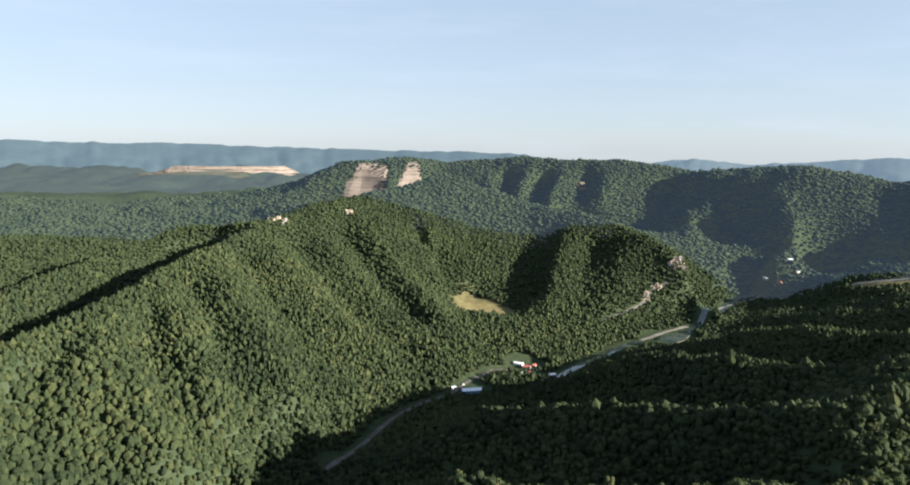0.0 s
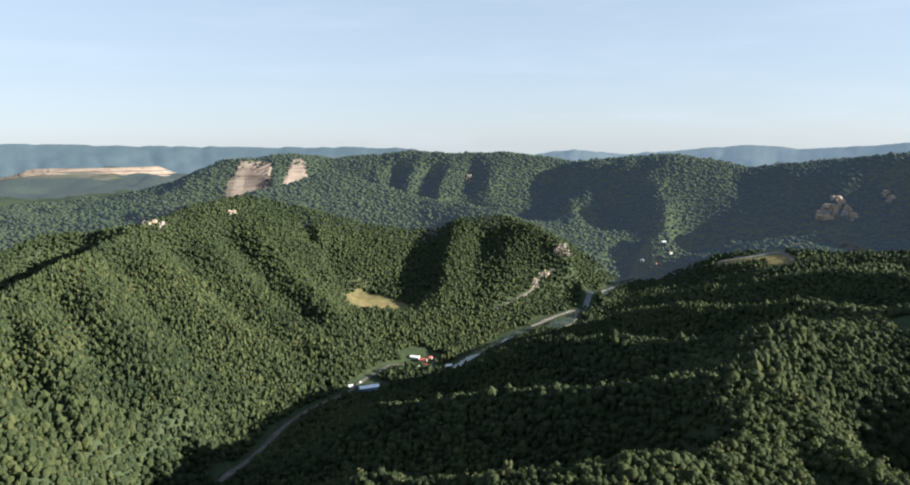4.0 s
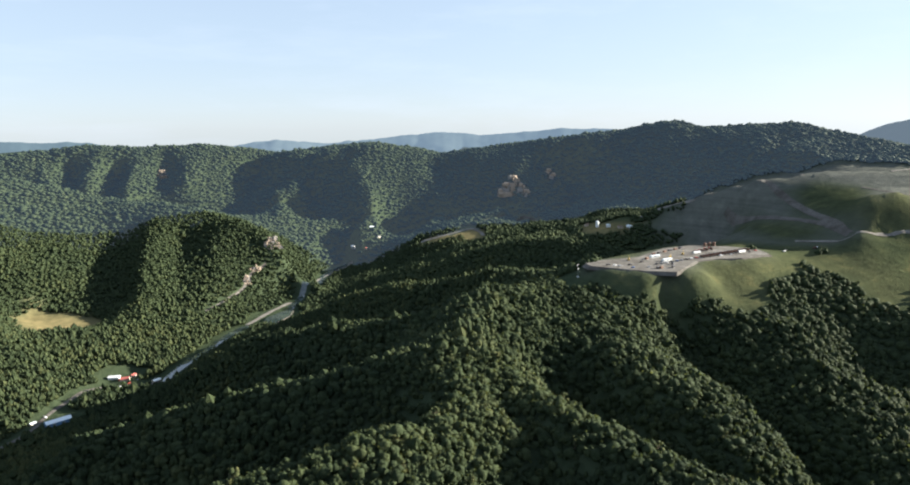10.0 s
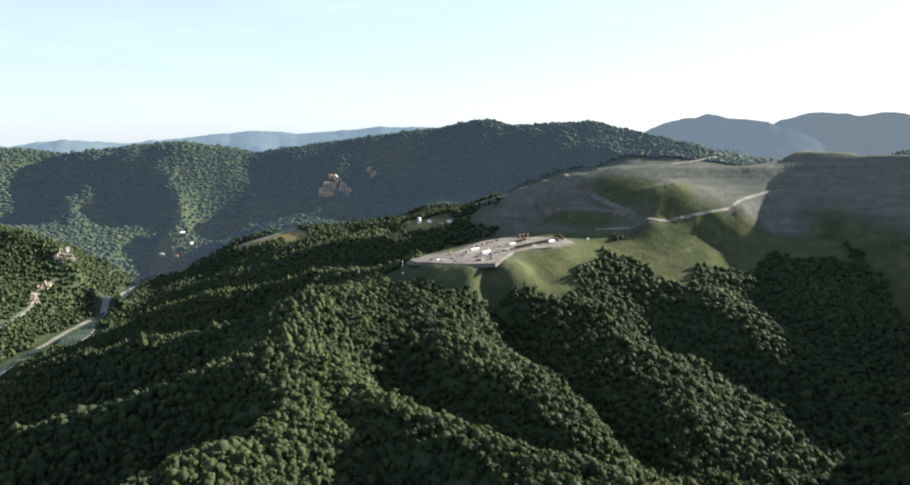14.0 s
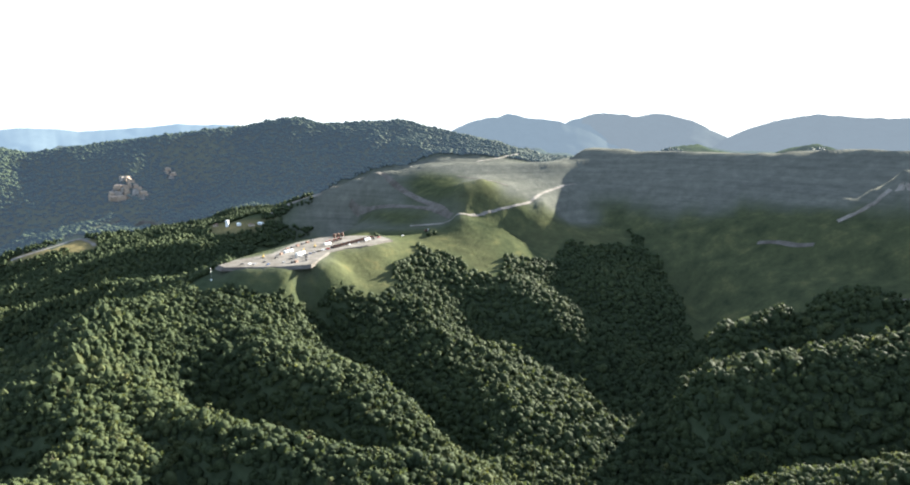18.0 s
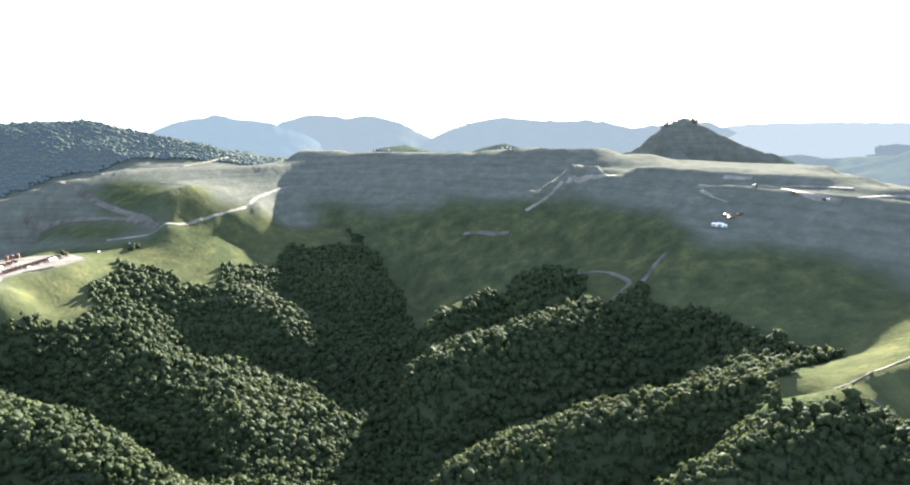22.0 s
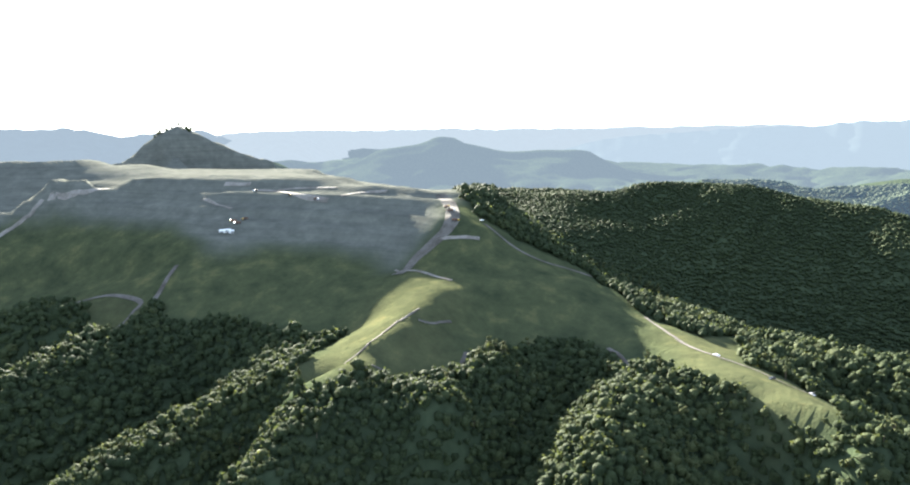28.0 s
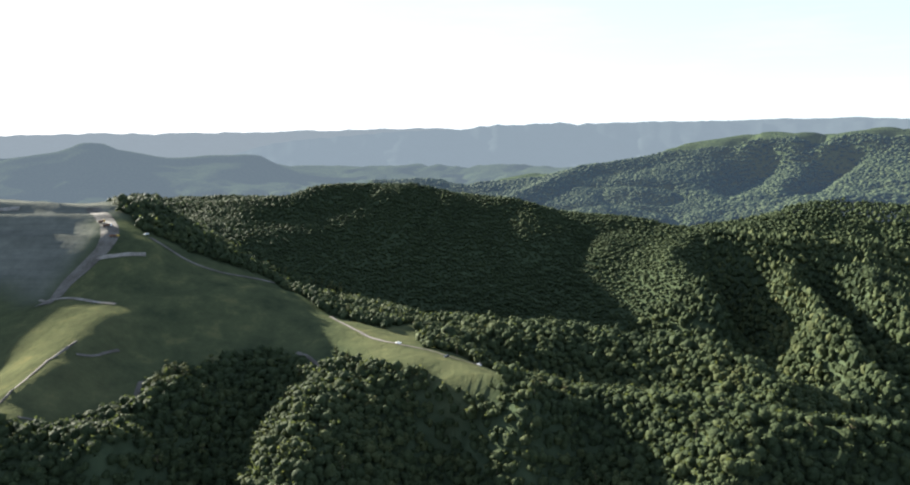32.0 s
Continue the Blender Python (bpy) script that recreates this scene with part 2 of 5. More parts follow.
crest((-36, 2000, 300), (110, 1947, 244), (224, 1887, 213), (339, 1788, 196), (448, 1661, 172), (518, 1471, 131), (565, 1368, 89))  # round hill
crest((339, 1788, 196), (242, 1541, 115), (201, 1335, 52))  # round hill spur
hollow((-900, 150, -8), (-420, 240, -7), (-270, 400, -6), (-215, 560, -5), (-190, 680, -4), (-131, 786, -2), (-66, 902, 0), (29, 982, 0), (167, 1078, 2), (306, 1208, 4), (437, 1276, 6), (579, 1436, 10), (764, 1599, 14), wide=46)  # river
hollow((119, 1349, 26), (66, 1405, 34), (29, 1460, 40), wide=26)  # field hollow
hollow((-502, 1388, 99), (-554, 1156, 93), (-546, 799, 91), (-528, 561, 94))  # back hollow one
hollow((-536, 1638, 120), (-725, 1460, 102), (-767, 1137, 85), (-750, 805, 85))  # back hollow two
hollow((-97, 1701, 142), (-31, 1515, 78), (-1, 1325, 40))  # spur hollow bd
crest((-447, 1189, 186), (-344, 1003, 142), (-230, 839, 86), (-153, 755, 43))  # rib one
crest((-463, 886, 170), (-383, 737, 132), (-294, 624, 85), (-254, 566, 58))  # rib two
crest((-359, 1539, 214), (-185, 1267, 109), (-94, 1126, 56), (-21, 1060, 36))  # rib three
crest((-157, 1873, 257), (-63, 1619, 156), (-48, 1419, 93))  # rib four
crest((448, 1661, 172), (380, 1492, 112), (327, 1361, 47))  # rib five
crest((224, 1887, 213), (158, 1673, 107), (135, 1474, 45))  # rib six
hollow((-407, 1248, 148), (-304, 1086, 108), (-219, 970, 66), (-121, 865, 12))  # rib hollow one
hollow((-429, 891, 127), (-371, 792, 108), (-304, 701, 79), (-233, 611, 46))  # rib hollow two
hollow((-331, 1379, 148), (-247, 1252, 107), (-160, 1128, 62), (-55, 1018, 16))  # rib hollow three
hollow((-264, 1518, 155), (-185, 1383, 108), (-133, 1293, 79), (-53, 1161, 39))  # rib hollow four
hollow((-414, 1031, 130), (-346, 916, 112), (-270, 807, 81), (-183, 706, 35))  # rib hollow five
hollow((353, 1623, 117), (313, 1522, 94), (293, 1453, 74), (264, 1348, 39))  # rib hollow six
hollow((240, 1722, 131), (200, 1606, 85), (187, 1526, 67), (168, 1404, 37))  # rib hollow seven
crest((-378, 492, 110), (-354, 533, 85), (-313, 575, 54), (-259, 613, 22))  # low shoulder, added to lessen the sun on the slope
crest((-420, 819, 163), (-398, 689, 142), (-405, 634, 106), (-412, 588, 82))  # rib six
hollow((-446, 744, 144), (-433, 656, 121), (-428, 601, 94))  # rib hollow eight
crest((438, 596, 188), (337, 496, 179), (275, 417, 175), (219, 347, 173), (176, 297, 171))  # near spur
crest((308, 467, 178), (280, 491, 173), (208, 563, 143), (117, 644, 110), (43, 714, 84))  # lateral spur one
crest((209, 364, 189), (142, 358, 180), (81, 382, 167), (33, 409, 159), (-34, 429, 149))  # lateral spur nil
crest((438, 596, 188), (386, 608, 167), (337, 670, 148), (305, 734, 141), (263, 835, 108), (205, 928, 57))  # lateral spur two
crest((592, 582, 189), (578, 663, 183), (580, 714, 177), (541, 817, 148), (521, 946, 121), (482, 1099, 68))  # lateral spur three
crest((995, 757, 135), (930, 805, 151), (873, 922, 169), (838, 1033, 140), (767, 1159, 88), (668, 1321, 38))  # wooded ridge
hollow((259, 416, 118), (119, 494, 62), (5, 571, 14))  # lateral hollow zero
hollow((292, 596, 107), (210, 709, 66), (124, 821, 3))  # lateral hollow one
hollow((475, 652, 117), (403, 852, 69), (344, 1013, 3))  # lateral hollow two
hollow((765, 711, 87), (677, 963, 68), (575, 1210, 3))  # lateral hollow three
crest((436, 598, 193), (507, 580, 187), (566, 565, 184), (613, 588, 192))  # pad knob
crest((332, 451, 178), (311, 353, 172), (321, 271, 170), (328, 211, 168), (333, 162, 165), broad=(22, 5))  # creek spur one
crest((566, 565, 181), (489, 443, 168), (465, 363, 157), (471, 303, 149), (426, 243, 142), broad=(24, 5))  # creek spur two
crest((726, 508, 198), (722, 448, 166), (730, 396, 145), (694, 333, 126), (660, 275, 111), (611, 221, 104), (553, 191, 93), (503, 167, 81), (475, 155, 74))  # creek spur three
crest((922, 413, 185), (894, 350, 159), (845, 280, 145), (810, 221, 125), (779, 182, 110), (743, 160, 90), (688, 128, 79))  # creek spur four
crest((1059, 365, 188), (1037, 302, 160), (1003, 234, 146), (944, 176, 139), (895, 134, 115), (842, 118, 91))  # creek spur five
crest((733, 320, 106), (711, 238, 96), (672, 158, 85), (630, 111, 77), (566, 67, 71))  # sunny side of spur three
crest((859, 234, 135), (833, 171, 109), (782, 109, 83), (727, 67, 82))  # sunny side of spur four
crest((1016, 171, 145), (974, 111, 130), (928, 63, 101), (848, 53, 88))  # sunny side of spur five
crest((1195, 292, 194), (1174, 248, 184), (1116, 180, 168), (1052, 128, 152), broad=(22, 5))  # creek spur six
hollow((848, 34, 112), (722, 47, 98), (607, 53, 84), (538, 58, 70), (400, 60, 55), (300, -130, 44))  # creek
hollow((323, 420, 152), (285, 311, 128), (254, 230, 103))  # creek hollow one
hollow((414, 427, 108), (393, 314, 87), (379, 202, 72))  # creek hollow two
hollow((650, 484, 116), (591, 374, 86), (538, 287, 69), (501, 213, 54))  # creek hollow three
hollow((803, 308, 95), (758, 223, 74), (705, 145, 68), (643, 92, 65))  # creek hollow four
hollow((921, 233, 118), (885, 165, 93), (824, 100, 72), (768, 59, 72))  # creek hollow five
hollow((1074, 118, 131), (989, 53, 94), (879, 39, 84))  # creek hollow six
crest((786, -148, 186), (793, -105, 190), (769, -39, 174), (730, 16, 152), broad=(20, 5))  # facing spur one
crest((710, -171, 180), (680, -116, 172), (639, -32, 163), (599, 25, 150), broad=(20, 5))  # facing spur two
crest((440, -277, 202), (462, -238, 193), (471, -196, 182), (474, -159, 172), (452, -86, 159), (433, -37, 150), (420, 4, 140), broad=(16, 4))  # facing spur three
crest((548, -205, 156), (536, -247, 176), (517, -305, 177))  # low wooded spur
crest((322, -270, 204), (372, -253, 200), (390, -203, 192), (366, -161, 183), (335, -101, 165))  # facing spur four
hollow((748, -159, 141), (714, -57, 118), (665, 21, 86))  # facing hollow one
hollow((575, -224, 112), (558, -92, 98), (510, 15, 76))  # facing hollow two
hollow((422, -224, 149), (414, -135, 113), (378, -48, 81))  # facing hollow three
crest((468, -407, 230), (443, -350, 221), (420, -289, 213), (401, -245, 208), (390, -203, 207))  # grass hill
hollow((427, -425, 200), (402, -368, 193), (379, -307, 186), (362, -263, 182))  # foot of the grass hill
crest((543, -397, 226), (476, -418, 227), (435, -474, 228), (400, -541, 223))  # fill bench
crest((527, -454, 254), (503, -479, 252))  # fill top
crest((580, -501, 288), (541, -479, 271), (517, -501, 270))  # fill head
crest((393, -392, 187), (355, -433, 187), (307, -468, 185))  # fill foot
crest((328, -526, 200), (250, -479, 202), (163, -430, 210), (104, -407, 220))  # meadow
crest((351, -357, 196), (354, -278, 196), (360, -206, 193), (337, -126, 186))  # foreground spur
crest((268, -386, 202), (230, -327, 196), (196, -271, 191))  # foreground knob
crest((249, -535, 187), (188, -570, 194), (122, -547, 194))  # meadow trees
hollow((320, -400, 165), (290, -330, 140), (270, -230, 105), (270, -150, 60))  # fill toe
crest((701, -685, 246), (649, -838, 270), (569, -976, 290), (481, -1033, 288), (383, -1052, 266), (257, -1049, 262))  # shaded ridge
crest((293, -1091, 254), (115, -1064, 238), (11, -1030, 232), (-80, -977, 228), (-164, -1027, 230), (-259, -1028, 226))  # shaded ridge end
crest((11, -1030, 232), (43, -899, 214), (-14, -800, 196))  # shaded spur
crest((-87, -976, 205), (-117, -812, 191), (-140, -686, 178), (-160, -609, 169))  # shaded spur two
hollow((-39, -948, 124), (-40, -864, 121), (-58, -784, 115), (-87, -705, 109))  # shaded hollow two
crest((-164, -1027, 207), (-185, -881, 202), (-192, -756, 187))  # shaded spur three
hollow((-140, -914, 151), (-158, -798, 139), (-176, -683, 124))  # shaded hollow three
crest((273, -579, 188), (208, -605, 191), (78, -615, 186), (27, -619, 189), (-22, -560, 193), (-62, -496, 193))  # meadow ridge
hollow((150, -515, 172), (95, -528, 164), (30, -535, 160), (-30, -525, 162), (-80, -480, 165))  # hollow behind the near wood
crest((118, -455, 192), (75, -444, 193), (6, -450, 200), (-51, -427, 206), (-113, -415, 213))  # near wood
hollow((440, -700, 150), (330, -790, 118), (150, -800, 100), (80, -790, 92), (0, -730, 88), (-70, -690, 84), (-250, -620, 76), (-450, -500, 70))  # shaded hollow
crest((1196, 82, 205), (1098, -58, 219), (981, -193, 226), (815, -267, 239), (729, -380, 257))  # mine bench low
crest((508, -320, 192), (556, -297, 191), (606, -261, 185), (662, -227, 178))  # mine slope foot
crest((1322, 265, 252), (1296, 20, 268), (1180, -199, 261), (1048, -273, 271), (932, -303, 278), (828, -412, 289), (715, -514, 298))  # mine bench mid
crest((1488, 331, 312), (1463, 194, 310), (1436, 45, 307), (1386, -75, 313), (1315, -268, 320), (1409, -405, 299), (1310, -549, 286), (1202, -679, 293))  # mine wall top
crest((1078, 58, 159), (953, -118, 171), (857, -201, 193), (757, -249, 217), (661, -348, 227), (567, -411, 221))  # reclaimed edge
crest((820, -428, 294), (734, -502, 301), (632, -536, 297), (626, -612, 291))  # mine rim
crest((1112, -199, 307), (1069, -259, 309), (1007, -330, 309), (951, -395, 309), (908, -443, 310), (859, -483, 307), (813, -511, 302))  # made-up brow that tilts the mine plateau away from the sun
hollow((1750, 500, 205), (1800, 100, 205), (1720, -350, 200), (1600, -900, 190))  # mine rear
hollow((850, -60, 125), (780, -60, 105), (680, -10, 88))  # mine hollow
crest((-394, 2432, 317), (-191, 2412, 335), (-35, 2464, 322), (134, 2416, 333), (254, 2362, 342), (395, 2343, 330), (551, 2311, 335), (822, 2276, 302), (971, 2169, 319), (1091, 2111, 330), (1279, 2054, 304), broad=(50, 14))  # skyline ridge west
crest((772, 2206, 300), (895, 2066, 314), (1051, 1992, 331), (1244, 1929, 288), (1463, 1768, 318), (1538, 1645, 334), (1733, 1505, 360), (1826, 1390, 385), (1842, 1295, 362), (1979, 1074, 372), (2005, 928, 336), (1996, 729, 300), broad=(50, 14))  # skyline ridge
crest((138, 2416, 329), (128, 2276, 272), (107, 2147, 218))  # west spur a
crest((415, 2339, 331), (348, 2223, 278), (289, 2060, 203))  # west spur b
crest((532, 2316, 335), (508, 2202, 281), (460, 2100, 230))  # west spur c
crest((955, 2176, 319), (862, 2068, 265), (744, 1921, 196))  # west spur d
crest((256, 2376, 340), (233, 2238, 276), (195, 2121, 215))  # west spur e
hollow((189, 2324, 249), (174, 2228, 219), (151, 2134, 185))  # skyline hollow c
hollow((309, 2286, 238), (276, 2189, 204), (242, 2090, 168))  # skyline hollow d
hollow((446, 2261, 253), (411, 2170, 214), (375, 2080, 173))  # skyline hollow e
hollow((719, 2203, 216), (657, 2095, 175), (602, 2011, 146))  # skyline hollow f
crest((-393, 2302, 314), (-264, 2315, 319), (-230, 2314, 322), (-173, 2314, 331), (-114, 2332, 325))  # mesa
crest((-394, 2307, 314), (-445, 2277, 282), (-502, 2245, 253))  # mesa side
crest((-230, 2314, 318), (-219, 2239, 275), (-217, 2149, 238))  # mesa nose
crest((-141, -2496, 345), (-42, -2350, 271), (65, -2149, 211))  # east spur one
crest((-342, -2426, 331), (-273, -2284, 260), (-163, -2043, 192))  # east spur two
crest((-573, -2433, 376), (-443, -2257, 284), (-323, -2024, 212))  # east spur three
hollow((-186, -2364, 219), (-116, -2231, 189), (-49, -2096, 167))  # east hollow one
hollow((-394, -2325, 219), (-315, -2182, 189), (-243, -2034, 167))  # east hollow two
crest((931, 2026, 299), (929, 1827, 235), (876, 1686, 165), (787, 1619, 111))  # skyline spur one
crest((681, 1934, 200), (645, 1766, 160), (574, 1695, 131))  # skyline spur two
crest((1487, 1676, 320), (1344, 1587, 244), (1252, 1508, 175), (1098, 1464, 119))  # skyline spur three
hollow((806, 1980, 155), (780, 1784, 133), (681, 1657, 91))  # skyline hollow a
hollow((1209, 1851, 239), (1098, 1658, 155), (943, 1541, 81))  # skyline hollow b
crest((1536, 1575, 227), (1454, 1487, 145), (1353, 1418, 78))  # skyline hollow g
crest((1128, 1529, 135), (1004, 1494, 111), (897, 1468, 89))  # low spur
hollow((813, 1682, 16), (977, 1665, 30), (1118, 1609, 45), (1222, 1520, 75), (1224, 1273, 110))  # upper valley
crest((1095, 872, 205), (1127, 762, 245), (1141, 684, 273), (1216, 631, 283), (1316, 534, 284))  # mine ridge road
crest((1254, 623, 285), (1284, 546, 286), (1318, 457, 286), (1355, 354, 287))  # made-up brow that shades the pale ground behind the knoll
crest((1119, 446, 273), (1079, 452, 271), (1052, 453, 260), (1031, 450, 248), (1008, 440, 230))  # mine knoll
crest((1164, 411, 258), (1142, 386, 243), (1121, 368, 231))  # foot of the lit face
crest((965, 507, 198), (1017, 444, 206), (1093, 356, 221), (1213, 341, 236), (1313, 314, 244))  # mine road
hollow((614, 595, 202), (639, 591, 202), (689, 574, 202), (757, 587, 202), (802, 578, 202), (837, 538, 202), (858, 504, 202), wide=14)  # pad
hollow((607, 579, 202), (634, 520, 202), (660, 490, 202), (731, 513, 202), (760, 508, 202), (796, 492, 202), (850, 485, 202), wide=14)  # pad front
hollow((635, 568, 202), (690, 536, 202), (775, 548, 202), (812, 522, 202))  # pad middle
hollow((900, 900, 115), (1000, 820, 130), (1080, 700, 150))  # tank hollow
crest((1795, -440, 276), (1782, -498, 306), (1767, -548, 354), (1758, -577, 376), (1750, -601, 378), (1738, -634, 370), (1731, -654, 354), (1712, -701, 333), (1692, -748, 311), (1663, -810, 285), (1643, -851, 277), (1600, -900, 250), broad=(30, 17))  # butte
crest((2450, -1355, 166), (2377, -1480, 216), (2324, -1562, 244), (2293, -1606, 280), (2239, -1681, 292), (2179, -1758, 302), (2152, -1792, 331), (2105, -1847, 331), (2066, -1890, 300), (2011, -1948, 288), (1934, -2025, 267), (1847, -2105, 278), (1694, -2229, 279), (1644, -2267, 238), (1572, -2317, 202), (1443, -2400, 181), broad=(90, 30))  # middle hill
crest((536, -1927, 181), (406, -2264, 250), (189, -2393, 282), (44, -2500, 338), (-141, -2496, 366), (-342, -2426, 364), (-573, -2433, 386), broad=(90, 30))  # east hill
crest((-83, -1648, 152), (-206, -1708, 201), (-294, -1756, 221), (-402, -1775, 228), (-511, -1768, 225), broad=(60, 16))  # east hill low
crest((-1636, 1890, 214), (-1475, 2141, 218), (-1266, 2271, 203), (-980, 2300, 195), (-719, 2446, 200), (-504, 2551, 218))  # far west hills
crest((-1375, 2778, 220), (-1231, 2900, 248), (-1092, 3008, 272), (-775, 3105, 239), (-661, 3080, 236))  # far west bench
hollow((-900, 1700, 130), (-500, 2000, 140), (-100, 2200, 150))  # west hollow
crest((-1500, 900, 190), (-1700, 1300, 210), (-2200, 1500, 200))  # outer west
crest((-900, -300, 190), (-1300, -900, 200), (-1200, -1700, 220))  # outer rear
hollow((-420, -500, 90), (-700, -250, 40), (-900, 150, -8))  # outer rear hollow
hollow((300, -130, 40), (120, -60, 36), (-120, 20, 30), (-280, 180, 15), (-300, 340, -6))  # rear hollow
crest((158, -398, 141), (141, -374, 134), (122, -333, 128))  # knob hollow
crest((67, -399, 153), (47, -347, 147))  # wood hollow
crest((6, -450, 200), (-21, -399, 202), (-29, -344, 190))  # rear spur
hollow((60, -330, 120), (40, -240, 80), (120, -60, 36))  # rear spur hollow
hollow((-110, -350, 130), (-100, -240, 80), (-120, 20, 30))  # rear spur hollow two
crest((120, 200, 170), (20, 180, 160), (-150, 220, 120))  # camera spur
hollow((800, -1450, 90), (300, -1480, 80), (-100, -1400, 75), (-700, -1200, 60))  # south hollow
crest((1752, -590, 372), (1700, -575, 345), (1640, -556, 311), (1586, -538, 286))  # butte front
crest((1752, -590, 372), (1830, -620, 320), (1926, -660, 275))  # butte back
hollow((1760, -376, 276), (1640, -430, 271), (1560, -545, 275), (1500, -690, 268), (1480, -800, 262))  # butte foot
hollow((1858, -397, 275), (1922, -622, 266), (1795, -836, 263))  # butte rear foot
hollow((2000, -1200, 120), (1500, -1500, 110), (1000, -1600, 100))  # mine back hollow
hollow((1350, 1380, 140), (1480, 1150, 165), (1600, 900, 200))  # skyline foot
hollow((-400, 2750, 210), (600, 2650, 200), (1500, 2200, 200), (2150, 1600, 200), (2350, 900, 200))  # skyline rear
hollow((-450, 2150, 150), (0, 2170, 165), (450, 2020, 130), (764, 1820, 60))  # west back hollow
hollow((-1500, 3600, 190), (0, 3600, 190), (1500, 3300, 190), (2800, 2300, 190), (3300, 800, 190), (3300, -800, 190), (2900, -2300, 190), (1200, -3200, 190), (-600, -3300, 190))  # far back

AREAS = []


def area(kind, *corners):
    AREAS.append((kind, np.array(corners, float)))


area('grass', (609, 558), (638, 499), (733, 476), (742, 454), (693, 449), (657, 468), (615, 480), (583, 500), (588, 537))  # open slope under the yard
area('grass', (625, 588), (994, 857), (1065, 766), (1010, 575), (1028, 470), (936, 490), (851, 526), (727, 544), (660, 551))  # open slope behind the yard
area('fill', (1140, 681), (1189, 621), (1287, 536), (1917, 612), (1366, 325), (1255, 330), (1115, 354), (937, 491), (978, 628), (1083, 771))  # graded fill round the knoll
area('grass', (952, 456), (1097, 364), (1165, 354), (1255, 330), (1267, 289), (1225, 226), (1148, 177), (1097, 172), (1110, 221), (1090, 282), (1015, 277), (967, 305), (956, 343), (862, 322), (872, 357), (904, 404))  # open heads of the spurs
area('grass', (600, 585), (638, 528), (664, 496), (735, 520), (765, 512), (800, 494), (862, 492), (866, 445), (742, 440), (640, 470), (583, 500))  # bank in front of the yard
area('lit_grass', (657, 500), (783, 509), (898, 471), (866, 445), (794, 445), (753, 419), (705, 423), (690, 461))  # slope below the pad
area('lit_grass', (890, 477), (974, 434), (978, 381), (935, 339), (861, 340), (879, 381))  # grass chute
area('lit_grass', (1045, 386), (1092, 333), (1082, 282), (1035, 288), (1035, 342))  # grass strip
area('lit_grass', (1115, 341), (1217, 287), (1179, 232), (1129, 174), (1090, 228), (1076, 288), (1085, 343))  # grass shoulder
area('spoil', (1277, 549), (3668, 816), (1637, 52), (3450, -800), (1489, -841), (1829, -1624), (533, -481), (564, -416), (676, -355), (773, -254), (954, -117), (1124, 40), (1222, 219), (1132, 342), (1256, 474))  # mine ground
area('spoil', (1394, 1110), (1579, 1068), (1657, 966), (1965, 700), (2312, 397), (1241, 204), (1158, 324), (1117, 360), (1236, 468), (1146, 667), (1085, 789))  # ridge road ground
area('grass', (1118, 40), (951, -117), (769, -253), (673, -354), (562, -414), (477, -421), (439, -282), (451, -239), (505, -317), (587, -272), (665, -227), (717, -210), (840, -158), (1017, -53))  # reclaimed slope
area('grass', (449, -234), (436, -294), (448, -352), (490, -427), (573, -419), (560, -475), (568, -508), (556, -539), (499, -544), (448, -606), (340, -545), (253, -484), (173, -454), (122, -479), (150, -424), (226, -435), (287, -455), (340, -447), (388, -395), (365, -333), (387, -260))  # valley fill
area('lit_grass', (452, -228), (456, -262), (508, -323), (525, -376), (560, -417), (493, -429), (460, -419), (420, -362), (365, -333), (383, -258), (384, -219))  # grass hill
area('grass', (563, -412), (544, -473), (607, -515), (610, -556), (539, -522), (487, -532), (453, -613), (457, -464))  # haul road bench
area('straw', (-14, 1410), (23, 1466), (87, 1427), (136, 1371), (95, 1315), (21, 1342))  # bottom field
area('spoil', (-1395, 2793), (-1763, 4156), (-863, 2775), (-1191, 2803))  # far bench ground
area('grass', (905, -195), (815, -238), (754, -297), (712, -355), (651, -397), (596, -425), (570, -400), (630, -370), (690, -328), (728, -270), (780, -212), (841, -160))  # foot of the mine slope
area('grass', (1195, 178), (1205, 20), (1150, -75), (1079, -150), (988, -235), (875, -275), (780, -290), (735, -290), (800, -225), (890, -165), (1000, -75), (1090, 20))  # greened lower mine slope
area('lit_grass', (808, -139), (821, -164), (811, -186), (768, -203), (728, -210), (720, -187), (692, -164), (771, -169))  # fork of tracks
area('grass', (966, 582), (994, 516), (1027, 447), (1004, 419), (929, 463), (818, 483))  # grass between the yard and the fill
area('yard', (611, 591), (641, 593), (691, 576), (768, 595), (814, 586), (849, 546), (861, 509), (845, 484), (791, 489), (759, 508), (733, 514), (662, 491), (636, 522), (609, 579))  # yard
area('straw', (1120, 1111), (1086, 997), (1068, 870), (1060, 855), (1050, 910), (1023, 941), (1009, 996))  # tank yard
area('straw', (880, 1457), (970, 1433), (1045, 1433), (1032, 1359), (920, 1218), (958, 1378), (879, 1415))  # upper valley gravel
area('lit_grass', (347, -545), (273, -528), (269, -601), (204, -476), (178, -491), (122, -483), (128, -419), (206, -427), (256, -460))  # upper meadow
